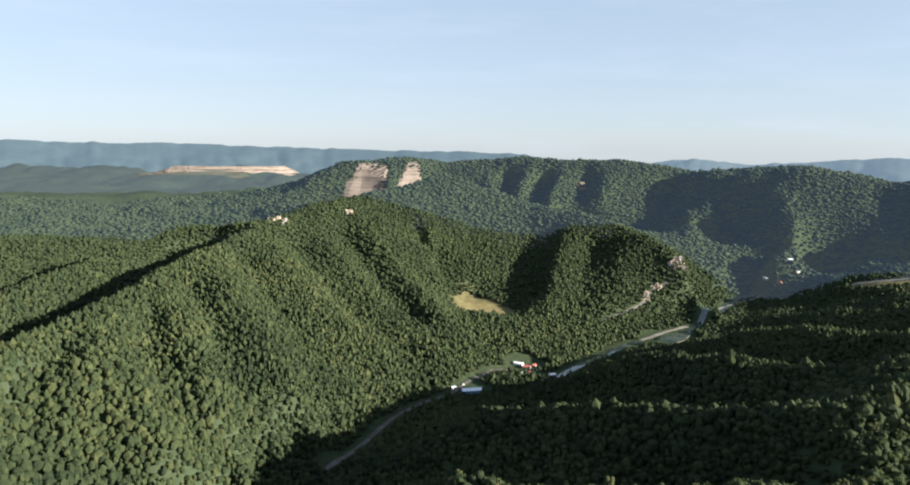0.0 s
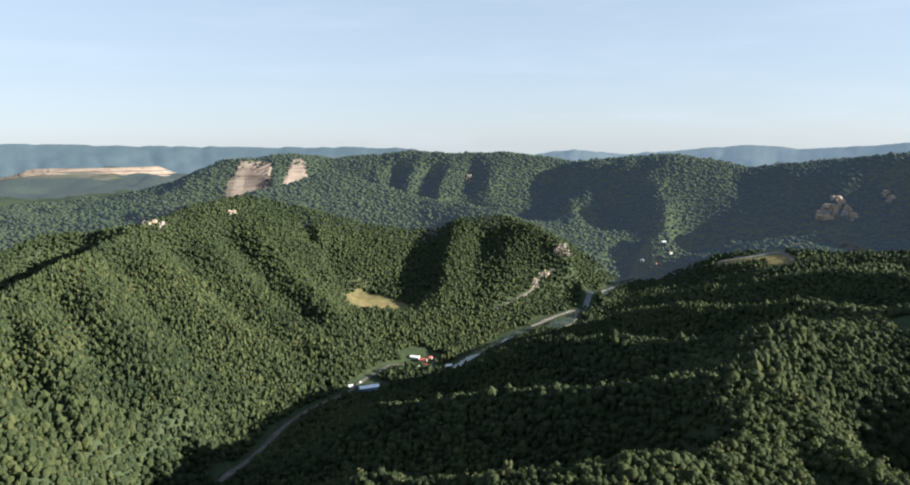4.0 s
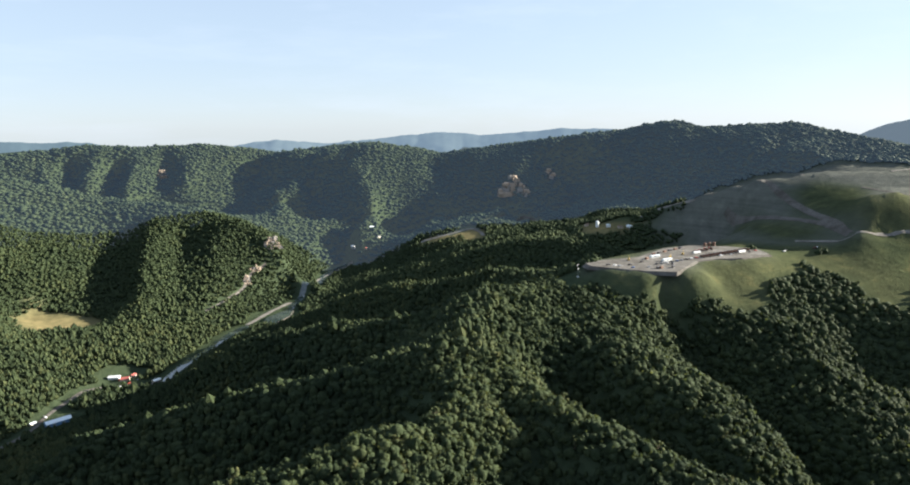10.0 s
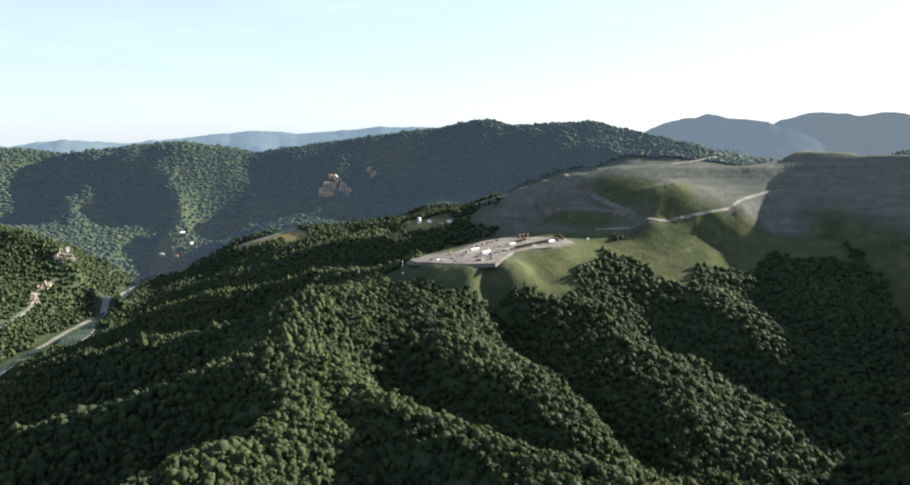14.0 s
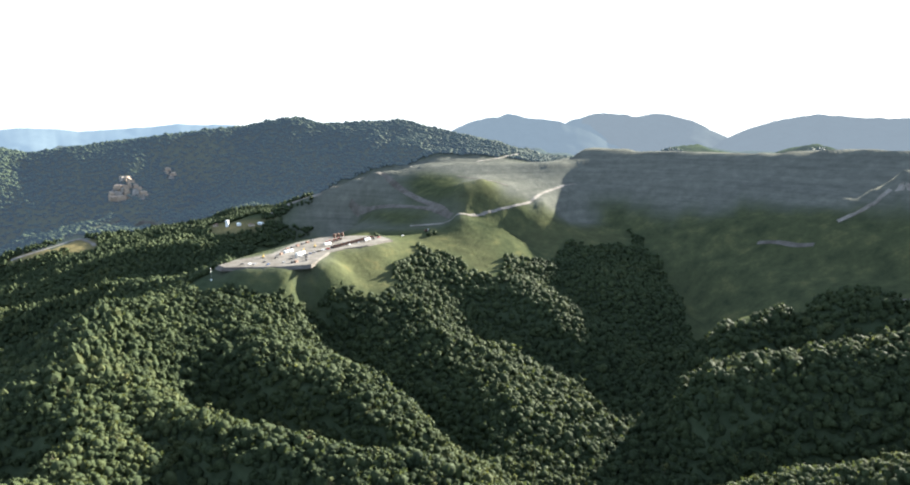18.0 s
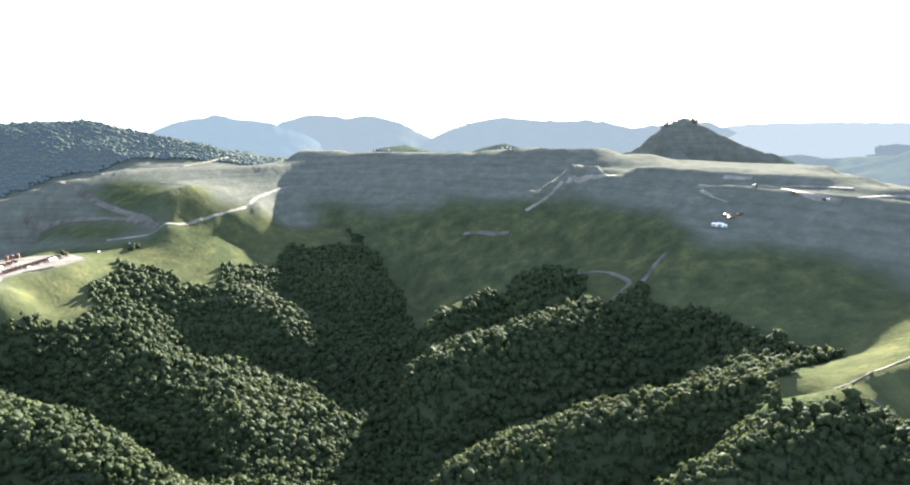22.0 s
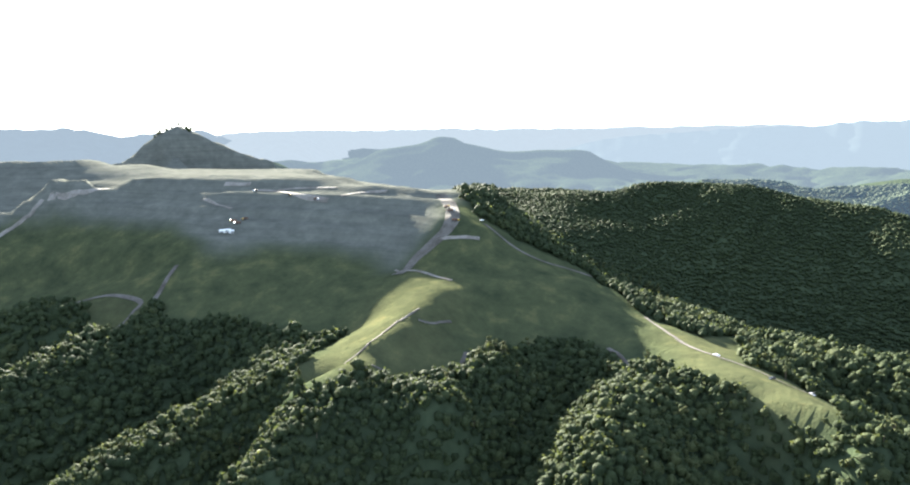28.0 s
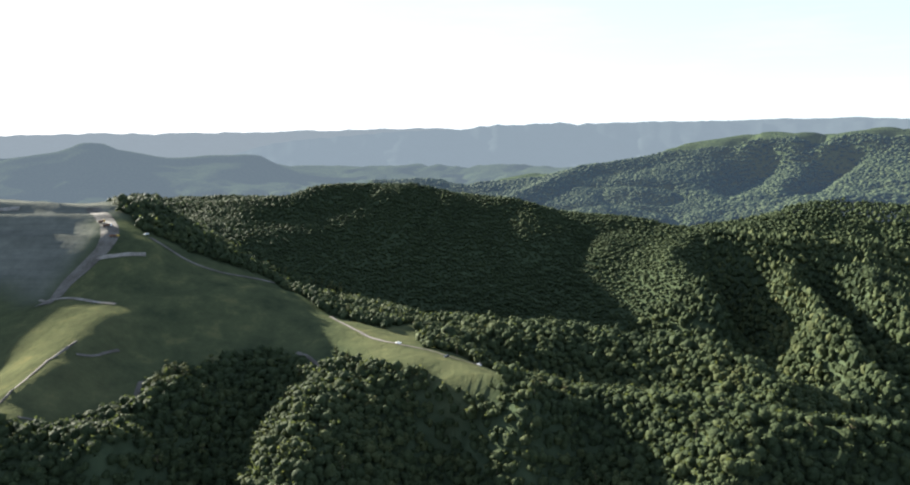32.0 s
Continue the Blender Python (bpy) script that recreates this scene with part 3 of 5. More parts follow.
area('fill', (1070, 861), (1105, 803), (1140, 693), (1261, 536), (1109, 361), (999, 455), (969, 499), (950, 551), (974, 627), (1063, 787), (1049, 844))  # shaded fill slope
area('grass', (1155, 643), (1208, 565), (1179, 503), (1095, 472), (1045, 429), (1024, 468), (1069, 559))  # grass patch on the fill
area('grass', (1096, 717), (1055, 564), (1013, 474), (961, 536), (1028, 660))  # low grass patch on the fill
area('lit_grass', (1088, 468), (1099, 447), (1181, 451), (1134, 412), (1114, 358), (1047, 397), (1005, 431), (1034, 460))  # lit grassed knoll
area('grass', (1267, 296), (1224, 251), (1150, 162), (1069, 117), (1009, 87), (831, 41), (739, 11), (785, -34), (911, -90), (857, -154), (856, -229), (944, -180), (1014, -114), (1073, -33), (1156, 63), (1237, 175))  # shaded open slope at the valley head
LAND = raise_land([corners for _, corners in AREAS])


def cover_at(x, y):
    """Grass, bare ground and straw at places of the plan, each 0 or 1."""
    wob = 9 * value_noise(x, y, 40, 21), 9 * value_noise(x, y, 40, 22)
    cover = np.zeros((3,) + np.shape(x))
    for kind, corners in AREAS:
        yes = inside(x + wob[0], y + wob[1], corners)
        cover[:, yes] = 0
        cover[{"grass": 0, "lit_grass": 0, "straw": 2}.get(kind, 1), yes] = 1
        # a trace of straw paints in the yellow look of sunlit grass
        if kind == "lit_grass":
            cover[2, yes] = 0.10
    cover[1] *= (np.hypot(x, y) < 1980) | (y > 1500)
    return cover


def mesh_of(name, verts, tris, material, smooth=True, values=None):
    """A mesh from arrays of places and triangles; values: a number for each vertex, by name."""
    mesh = bpy.data.meshes.new(name)
    mesh.vertices.add(len(verts))
    mesh.vertices.foreach_set("co", np.asarray(verts, np.float32).ravel())
    mesh.loops.add(3 * len(tris))
    mesh.loops.foreach_set("vertex_index", np.asarray(tris, np.int32).ravel())
    mesh.polygons.add(len(tris))
    mesh.polygons.foreach_set("loop_start", np.arange(0, 3 * len(tris), 3, dtype=np.int32))
    mesh.polygons.foreach_set("use_smooth", np.full(len(tris), smooth))
    for key, array in (values or {}).items():
        many = np.ndim(array) == 2
        made = mesh.attributes.new(key, "FLOAT_COLOR" if many else "FLOAT", "POINT")
        made.data.foreach_set("color" if many else "value", np.asarray(array, np.float32).ravel())
    mesh.update()
    mesh.materials.append(material)
    return mesh


STEPS = 390
_u = np.linspace(-1, 1, STEPS)
LATTICE = 4790 * (0.30 * _u + 0.70 * _u**3)
_gx, _gy = np.meshgrid(LATTICE, LATTICE, indexing="ij")
_gz = height_on(LAND, _gx, _gy)
_grass, _bare, _straw = cover_at(_gx.ravel(), _gy.ravel())
def blurred(field, rounds):
    for _ in range(rounds):
        p = np.pad(field, 1, mode="edge")
        field = (p[:-2, 1:-1] + p[2:, 1:-1] + p[1:-1, :-2] + p[1:-1, 2:] + 2 * field) / 6
    return field


# the mined ground is cut into benches: flat treads with steep banks between them
_cut = (_bare.reshape(STEPS, STEPS) > 0.5) & (_gy < 1500) & (_gx > 300)
for _kind, _corners in AREAS:
    if _kind in ("yard", "fill"):
        _cut &= ~inside(_gx, _gy, _corners)
_soft = blurred(_cut.astype(float), 2)
_level = (_gz + 4 * value_noise(_gx, _gy, 260, 61)) / 15
_rise = np.clip((_level % 1 - 0.28) / 0.72, 0, 1)
_gz = _gz + _soft * (15 * (np.floor(_level) + _rise**2 * (3 - 2 * _rise) - _level + 0.2) - 2.5 * np.abs(value_noise(_gx, _gy, 45, 62)))
_k = np.arange(STEPS * STEPS).reshape(STEPS, STEPS)
_a, _b, _c, _d = _k[:-1, :-1].ravel(), _k[1:, :-1].ravel(), _k[1:, 1:].ravel(), _k[:-1, 1:].ravel()
ground = new("ground", mesh_of("ground", np.stack([_gx.ravel(), _gy.ravel(), _gz.ravel()], 1),
                               np.concatenate([np.stack([_a, _b, _c], 1), np.stack([_a, _c, _d], 1)]), GROUND,
                               values={"cover": np.stack([*(blurred(a.reshape(STEPS, STEPS), 2).ravel() for a in (_grass, _bare, _straw)), 1 + 0 * _bare], 1)}))
# the glowing far ground imitates haze, which starts nearer towards the sun
ground.data.materials.append(haze_woods_paint("hazed_woods", 0.017))
ground.data.materials.append(haze_woods_paint("hazier_woods", 0.052, 0.6))
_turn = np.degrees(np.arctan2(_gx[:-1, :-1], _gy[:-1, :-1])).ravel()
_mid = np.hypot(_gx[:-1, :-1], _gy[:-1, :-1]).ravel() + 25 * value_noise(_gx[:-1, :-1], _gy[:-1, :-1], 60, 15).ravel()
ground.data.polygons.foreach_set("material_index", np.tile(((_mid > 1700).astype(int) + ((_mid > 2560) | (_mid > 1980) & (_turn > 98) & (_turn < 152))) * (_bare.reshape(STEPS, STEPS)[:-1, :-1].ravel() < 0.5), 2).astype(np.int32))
tagged(ground, "steep wooded hills with grassed and bare mined ground", "terrain", kind="structure")


def ground_z(x, y):
    """The height of the ground sheet itself, triangle by triangle."""
    u, v = np.interp(x, LATTICE, np.arange(STEPS)), np.interp(y, LATTICE, np.arange(STEPS))
    i, j = np.clip(u.astype(int), 0, STEPS - 2), np.clip(v.astype(int), 0, STEPS - 2)
    u, v = u - i, v - j
    a, b, c, d = _gz[i, j], _gz[i + 1, j], _gz[i + 1, j + 1], _gz[i, j + 1]
    return np.where(u >= v, a + (b - a) * u + (c - b) * v, a + (c - d) * u + (d - a) * v)


# ---- roads, tracks and water, laid on the ground ----
ROADS = []


def rounded(path, rounds=2):
    path = np.array(path, float)
    for _ in range(rounds):
        a, c = path[:-1] * 0.75 + path[1:] * 0.25, path[:-1] * 0.25 + path[1:] * 0.75
        path = np.concatenate([path[:1], np.stack([a, c], 1).reshape(-1, 2), path[-1:]])
    return path


def strip(name, path, width, material, label, lift=0.7, clear=4.0):
    """A road, track or stream that follows the ground."""
    path = rounded(path)
    line = sampled(np.c_[path, 0 * path[:, :1]], 5)[:, :2]
    way = np.gradient(line, axis=0)
    side = np.stack([-way[:, 1], way[:, 0]], 1) / np.maximum(np.hypot(*way.T), 1e-6)[:, None]
    half = width / 2 * (1 + 0.18 * value_noise(line[:, 0], line[:, 1], 30, 77))
    across = np.linspace(-1, 1, 5)
    p = line[:, None] + side[:, None] * (half[:, None] * across)[..., None]
    z = ground_z(p[..., 0], p[..., 1]) + lift - 0.25 * np.abs(across) ** 2
    n, m = p.shape[:2]
    k = np.arange(n * m).reshape(n, m)
    a, b, c, d = k[:-1, :-1].ravel(), k[1:, :-1].ravel(), k[1:, 1:].ravel(), k[:-1, 1:].ravel()
    mesh = mesh_of(name, np.concatenate([p, z[..., None]], -1).reshape(-1, 3),
                   np.concatenate([np.stack([a, b, c], 1), np.stack([a, c, d], 1)]), material)
    ROADS.append((line, width / 2 + clear))
    return tagged(new(name, mesh), label, name.replace("_", " "), kind="structure")


def near_road(x, y):
    hit = np.zeros(len(x), bool)
    for line, reach in ROADS:
        lo, hi = line.min(0) - reach, line.max(0) + reach
        some = np.where((x > lo[0]) & (x < hi[0]) & (y > lo[1]) & (y < hi[1]))[0]
        if len(some):
            gap = np.hypot(x[some, None] - line[:, 0], y[some, None] - line[:, 1]).min(1)
            hit[some] |= gap < reach
    return hit


GRAVEL, DIRT, WATER = gravel_paint("gravel", 0.2), gravel_paint("dirt", 0.11), water_paint()
strip("valley_road", [(-149, 731), (-122, 778), (-95, 861), (-67, 906), (-43, 937), (-5, 966), (18, 1017), (79, 1089), (122, 1077), (171, 1045)], 7, DIRT, "pale gravel road along the shaded valley floor", clear=10)
strip("stream", [(172, 1048), (235, 1127), (303, 1198), (367, 1253), (428, 1248), (527, 1379), (594, 1456), (677, 1570), (746, 1605)], 15, WATER, "shallow grey stream between gravel banks", clear=12)
strip("valley_road", [(308, 1323), (362, 1359), (409, 1399), (427, 1428), (447, 1446), (479, 1457)], 5, DIRT, "gravel road at the foot of the round hill", clear=2)
strip("gravel_bank", [(367, 1254), (399, 1284), (438, 1315), (492, 1353)], 10, GRAVEL, "pale gravel bank beside the pond", clear=5)
strip("valley_road", [(546, 1433), (638, 1518), (711, 1575), (758, 1597)], 10, GRAVEL, "gravel road at the valley bend", clear=6)
strip("track", [(889, 1451), (952, 1420), (1025, 1419), (1017, 1360), (1009, 1340)], 10, GRAVEL, "gravel switchback in the upper valley")
strip("track", [(1062, 1456), (1129, 1440), (1237, 1482), (1267, 1414), (1121, 1156)], 9, DIRT, "dirt track below the cut rock")
strip("haul_road", [(1116, 938), (1097, 873), (1107, 820), (1142, 772), (1172, 736), (1162, 694), (1663, 924), (1205, 637)], 10, GRAVEL, "pale haul road along the mined ridge")
strip("haul_road", [(971, 515), (992, 480), (996, 444), (1050, 412), (1104, 369), (1139, 357), (1193, 355), (1249, 343), (1311, 317)], 6, GRAVEL, "pale haul road round the grassed knoll", clear=16)
strip("track", [(1158, 687), (1143, 647), (1105, 588), (1044, 517), (1014, 458)], 12, DIRT, "grey stone drain down the grassed fill")
strip("track", [(1109, 722), (1072, 623), (1038, 536), (1019, 469)], 10, DIRT, "grey bench track across the fill")
strip("track", [(1187, 523), (1164, 450), (1159, 408)], 6, DIRT, "bench track on the lit grassed knoll")
strip("track", [(1755, 712), (1926, 653), (2210, 615)], 9, GRAVEL, "pale track on the mined ground")
strip("haul_road", [(1072, -119), (1076, -138), (1077, -158), (1087, -181)], 8, GRAVEL, "pale ramp up the mine face")
strip("track", [(1082, -188), (1057, -221), (1062, -262)], 9, GRAVEL, "pale track on the mine bench")
strip("track", [(1074, -18), (1059, -46), (1041, -68), (1031, -89)], 6, DIRT, "pale track on the mine slope")
strip("track", [(814, -145), (815, -164), (807, -183), (776, -198), (740, -208), (740, -192), (717, -175)], 5, DIRT, "grassy fork of tracks above the spurs")
strip("track", [(730, -212), (748, -232), (775, -255)], 6, DIRT, "stone drain down the reclaimed slope")
strip("haul_road", [(870, -392), (851, -416), (787, -418), (744, -440)], 7, GRAVEL, "pale haul road on the mine plateau")
strip("track", [(842, -420), (812, -449), (774, -471)], 5, GRAVEL, "pale track on the mine plateau")
strip("haul_road", [(636, -539), (603, -525), (566, -498), (545, -477), (548, -451), (556, -432), (548, -403)], 17, DIRT, "wide grey haul road down the head of the fill")
strip("track", [(548, -458), (527, -469), (510, -487)], 5, GRAVEL, "pale bench track across the fill")
strip("track", [(565, -414), (517, -416), (481, -422)], 4, GRAVEL, "pale bench track below the fill")
strip("haul_road", [(539, -523), (505, -521), (480, -527), (452, -548), (444, -600)], 5, DIRT, "grey road down the side of the fill")
strip("track", [(335, -538), (283, -500), (245, -479), (206, -475), (179, -465), (161, -475)], 3, DIRT, "pale track beside the meadow")
strip("track", [(418, -256), (417, -273), (429, -298), (438, -326), (444, -351)], 2.2, DIRT, "track on the crest of the grass hill")
strip("track", [(432, -340), (425, -350), (429, -375)], 2.2, DIRT, "short track across the grass hill")
strip("track", [(393, -265), (390, -276), (380, -283)], 2.2, DIRT, "track at the foot of the grass hill")
strip("track", [(368, -329), (378, -342), (390, -358)], 4, DIRT, "stone drain on the dark grass slope")
strip("track", [(324, -464), (308, -461), (282, -439)], 4, DIRT, "stone drain at the edge of the trees")
strip("gravel_bank", [(335, 1197), (364, 1213), (386, 1203), (416, 1211)], 7, GRAVEL, "pale gravel bank along the stream", clear=4)
strip("track", [(916, -376), (901, -389), (888, -402)], 7, GRAVEL, "pale track on the mine plateau")
strip("track", [(735, -454), (735, -475), (718, -490), (700, -502)], 6, GRAVEL, "pale track near the mine rim")
strip("track", [(891, -334), (868, -342), (833, -349)], 5, GRAVEL, "short pale track on the mine slope")
CLEARINGS = [(-330, 2210, 42), (-275, 2225, 42), (-300, 2255, 30), (-245, 2255, 30), (-155, 2230, 30), (-140, 2262, 26), *[(*p, 75) for p in [(1689, 54), (1686, 111)]], *[(*p, reach) for p, reach in zip([(-341, 2158), (-267, 2169), (-149, 2190), (-291, 2110)], (48, 48, 34, 20))], (*(29, 992), 34), (*(126, 1113), 38), (*(165, 1064), 16), (*(432, 1268), 58), (*(587, 581), 30), (*(773, 1618), 22), (*(1056, 970), 55)]


# ---- woods ----
def crown_shape(blobs, tufts, seed, tuft=0.2, small=False, gem=False):
    """A tree's crown of about one metre half-width: lumpy blobs run together, with loose tufts of leaves standing out of them."""
    rng = np.random.RandomState(seed)
    bm = bmesh.new()
    bmesh.ops.create_icosphere(bm, subdivisions=1, radius=1)
    ball = np.array([p.co for p in bm.verts])
    skin = np.array([[p.index for p in face.verts] for face in bm.faces if face.normal.z > -0.45])
    bm.free()
    stone = np.array([(1, 0, 0), (0, 1, 0), (-1, 0, 0), (0, -1, 0), (0, 0, 1), (0, 0, -1)], float)
    facets = np.array([(0, 1, 4), (1, 2, 4), (2, 3, 4), (3, 0, 4), (1, 0, 5), (2, 1, 5), (3, 2, 5), (0, 3, 5)])
    verts, tris, at = [], [], 0
    for k in range(blobs):
        base, skins = (stone, facets) if gem or small and k else (ball, skin)
        turn = rng.uniform(0, 2 * np.pi)
        size = (0.86 if k == 0 else rng.uniform(0.40, 0.66)) if blobs > 1 else 1.0
        out = 0 if k == 0 else rng.uniform(0.45, 0.72)
        mid = np.array([out * np.cos(2.4 * k), out * np.sin(2.4 * k), 0 if k == 0 else rng.uniform(-0.35, 0.75)])
        v = base[:, :2] @ np.array([[np.cos(turn), np.sin(turn)], [-np.sin(turn), np.cos(turn)]])
        v = np.c_[v, base[:, 2]] * (1 + 0.2 * rng.uniform(-1, 1, len(base)))[:, None]
        verts.append(v * size + mid)
        tris.append(skins + at)
        at += len(base)
    v, f = np.concatenate(verts), np.concatenate(tris)
    if tufts:
        pick = rng.randint(0, len(v), tufts)
        tri = v[pick][:, None] * 1.02 + rng.normal(size=(tufts, 3, 3)) * tuft
        f = np.concatenate([f, len(v) + np.arange(3 * tufts).reshape(-1, 3)])
        v = np.concatenate([v, tri.reshape(-1, 3)])
    return v, f


def plant(name, x, y, z, width, height, shapes, seed, leaves, smooth, tone_contrast):
    """One mesh of many crowns."""
    rng = np.random.RandomState(seed)
    verts, tris, tone, at = [], [], [], 0
    which = rng.randint(0, len(shapes), len(x))
    turn = rng.uniform(0, 2 * np.pi, len(x))
    patch = 0.5 + 0.5 * value_noise(x, y, 90, 31)
    # greens drawn towards one darker tone imitate haze and shade over the canopy
    own = 0.35 + tone_contrast * (np.clip(0.4 * patch + 0.6 * rng.beta(1.3, 1.9, len(x)), 0, 1) - 0.35)
    for k, (v, f) in enumerate(shapes):
        m = np.where(which == k)[0]
        c, s = np.cos(turn[m])[:, None], np.sin(turn[m])[:, None]
        p = np.stack([(v[:, 0] * c - v[:, 1] * s) * width[m][:, None] + x[m][:, None],
                      (v[:, 0] * s + v[:, 1] * c) * width[m][:, None] + y[m][:, None],
                      v[:, 2] * height[m][:, None] + z[m][:, None]], -1)
        verts.append(p.reshape(-1, 3))
        tris.append((f[None] + (at + np.arange(len(m)) * len(v))[:, None, None]).reshape(-1, 3))
        tone.append(np.repeat(own[m], len(v)))
        at += len(m) * len(v)
    return new(name, mesh_of(name, np.concatenate(verts), np.concatenate(tris), leaves, smooth=smooth,
                             values={"tone": np.concatenate(tone)}))


def scatter(gap, near, far, seed, last, first=-400):
    """Places about gap metres apart in the wooded ground, from near to far metres off the camera, only at bearings
    about its sweep.
    """
    rng = np.random.RandomState(seed)
    n = int(far / gap)
    i, j = np.meshgrid(np.arange(-n, n + 1), np.arange(-int(n / 0.9) - 1, int(n / 0.9) + 2), indexing="ij")
    x = ((i + 0.5 * (j % 2)) * gap + rng.uniform(-0.42, 0.42, i.shape) * gap).ravel()
    y = (j * gap * 0.9 + rng.uniform(-0.42, 0.42, i.shape) * gap).ravel()
    r, way = np.hypot(x, y), np.degrees(np.arctan2(x, y))
    keep = (r >= near) & (r < far) & ((way > -44) | (way < -158)) & (way < last) & (way > first)
    x, y = x[keep], y[keep]
    keep = (cover_at(x, y).sum(0) < 0.5) & ~near_road(x, y)
    for cx, cy, reach in CLEARINGS:
        keep &= np.hypot(x - cx, y - cy) > reach
    return x[keep], y[keep]


def woods(name, gap, near, far, size, shapes, seed, label, leaves=LEAVES, tall=1.2, last=400, smooth=False, first=-400, uneven=6.0, tone_contrast=1.0, rise=0.62):
    """A wood; uneven: how far crowns stand out of the canopy, tone_contrast: how far their greens differ, cut to
    imitate haze and shade.
    """
    x, y = scatter(gap, near, far, seed, last, first)
    rng = np.random.RandomState(seed + 1)
    width = size * np.clip(np.exp(rng.normal(0, 0.30, len(x))), 0.45, 1.75)
    height = width**0.7 * size**0.3 * rng.uniform(0.8, 1.3, len(x)) * tall
    lift = rise * height + uneven * rng.uniform(0, 1, len(x)) ** 2
    tagged(plant(name, x, y, ground_z(x, y) + lift, width, height, shapes, seed + 2, leaves, smooth, tone_contrast), label, "forest", kind="stuff")


woods("woodland", 5.2, 300, 560, 3.25, [crown_shape(3, 16, 40 + k, 0.2, True) for k in range(8)], 100, "dense broadleaf forest of rounded green crowns on the near spurs", LEAVES, 1.1, smooth=True, uneven=4.0, tone_contrast=0.7, rise=0.45)
woods("woodland", 4.9, 560, 800, 3.2, [crown_shape(1, 3, 50 + k, 0.2) for k in range(8)], 110, "dense broadleaf forest covering the valley slopes", LEAVES, 1.4, last=38)
woods("woodland", 6.5, 560, 830, 4.0, [crown_shape(4, 11, 150 + k, 0.2, True) for k in range(8)], 160, "broadleaf forest of full round crowns above the creek", LEAVES, 1.1, first=38, smooth=True, uneven=4.0, tone_contrast=0.7, rise=0.45)
woods("woodland", 5.0, 800, 1300, 3.0, [crown_shape(1, 1, 80 + k, 0.25, gem=True) for k in range(8)], 140, "broadleaf forest on the valley sides and round hill", LEAVES, 1.35, last=38)
woods("woodland", 6.3, 830, 1300, 3.8, [crown_shape(2, 3, 85 + k, 0.2, True) for k in range(8)], 145, "broadleaf forest at the heads of the spurs", LEAVES, 1.1, first=38, last=135, smooth=True, uneven=3.0, tone_contrast=0.6, rise=0.45)
woods("woodland", 4.3, 800, 1300, 2.7, [crown_shape(1, 1, 90 + k, 0.25, gem=True) for k in range(8)], 170, "close even broadleaf forest on the shaded ridge", LEAVES, 0.6, first=135, smooth=True, uneven=2.0, tone_contrast=0.3, rise=0.45)
woods("woodland", 6.4, 1300, 1750, 4.0, [crown_shape(1, 0, 60 + k, gem=True) for k in range(6)], 120, "broadleaf forest on the farther slopes", LEAVES, 1.0, last=135, uneven=4.0, tone_contrast=0.6)
woods("woodland", 6.4, 1300, 1750, 4.2, [crown_shape(1, 0, 65 + k, gem=True) for k in range(6)], 125, "broadleaf forest on the slopes behind the shaded ridge", LEAVES, 0.55, first=135, smooth=True, uneven=2.0, tone_contrast=0.3, rise=0.45)
# these crowns give off a faint blue in place of haze
woods("woodland", 9.0, 1750, 2420, 6.0, [crown_shape(1, 0, 70 + k, gem=True) for k in range(6)], 130, "broadleaf forest on the far shaded ridge", HAZED_LEAVES, 0.55, last=95, smooth=True, uneven=3.0, tone_contrast=0.5)
woods("woodland", 9.0, 1750, 2420, 6.0, [crown_shape(1, 0, 75 + k, gem=True) for k in range(6)], 135, "broadleaf forest on the far south hills", HAZED_LEAVES, 0.5, first=152, smooth=True, uneven=2.0, tone_contrast=0.3, rise=0.45)


# ---- far ridges, with distance haze painted as a pale glow ----
def haze_paint(name, body, haze_glow, strength):
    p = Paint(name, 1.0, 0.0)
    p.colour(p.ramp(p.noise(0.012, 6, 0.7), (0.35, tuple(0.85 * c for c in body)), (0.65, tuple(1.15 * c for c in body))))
    p.bsdf.inputs["Emission Color"].default_value = (*haze_glow, 1)
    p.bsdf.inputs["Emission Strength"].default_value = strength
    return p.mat


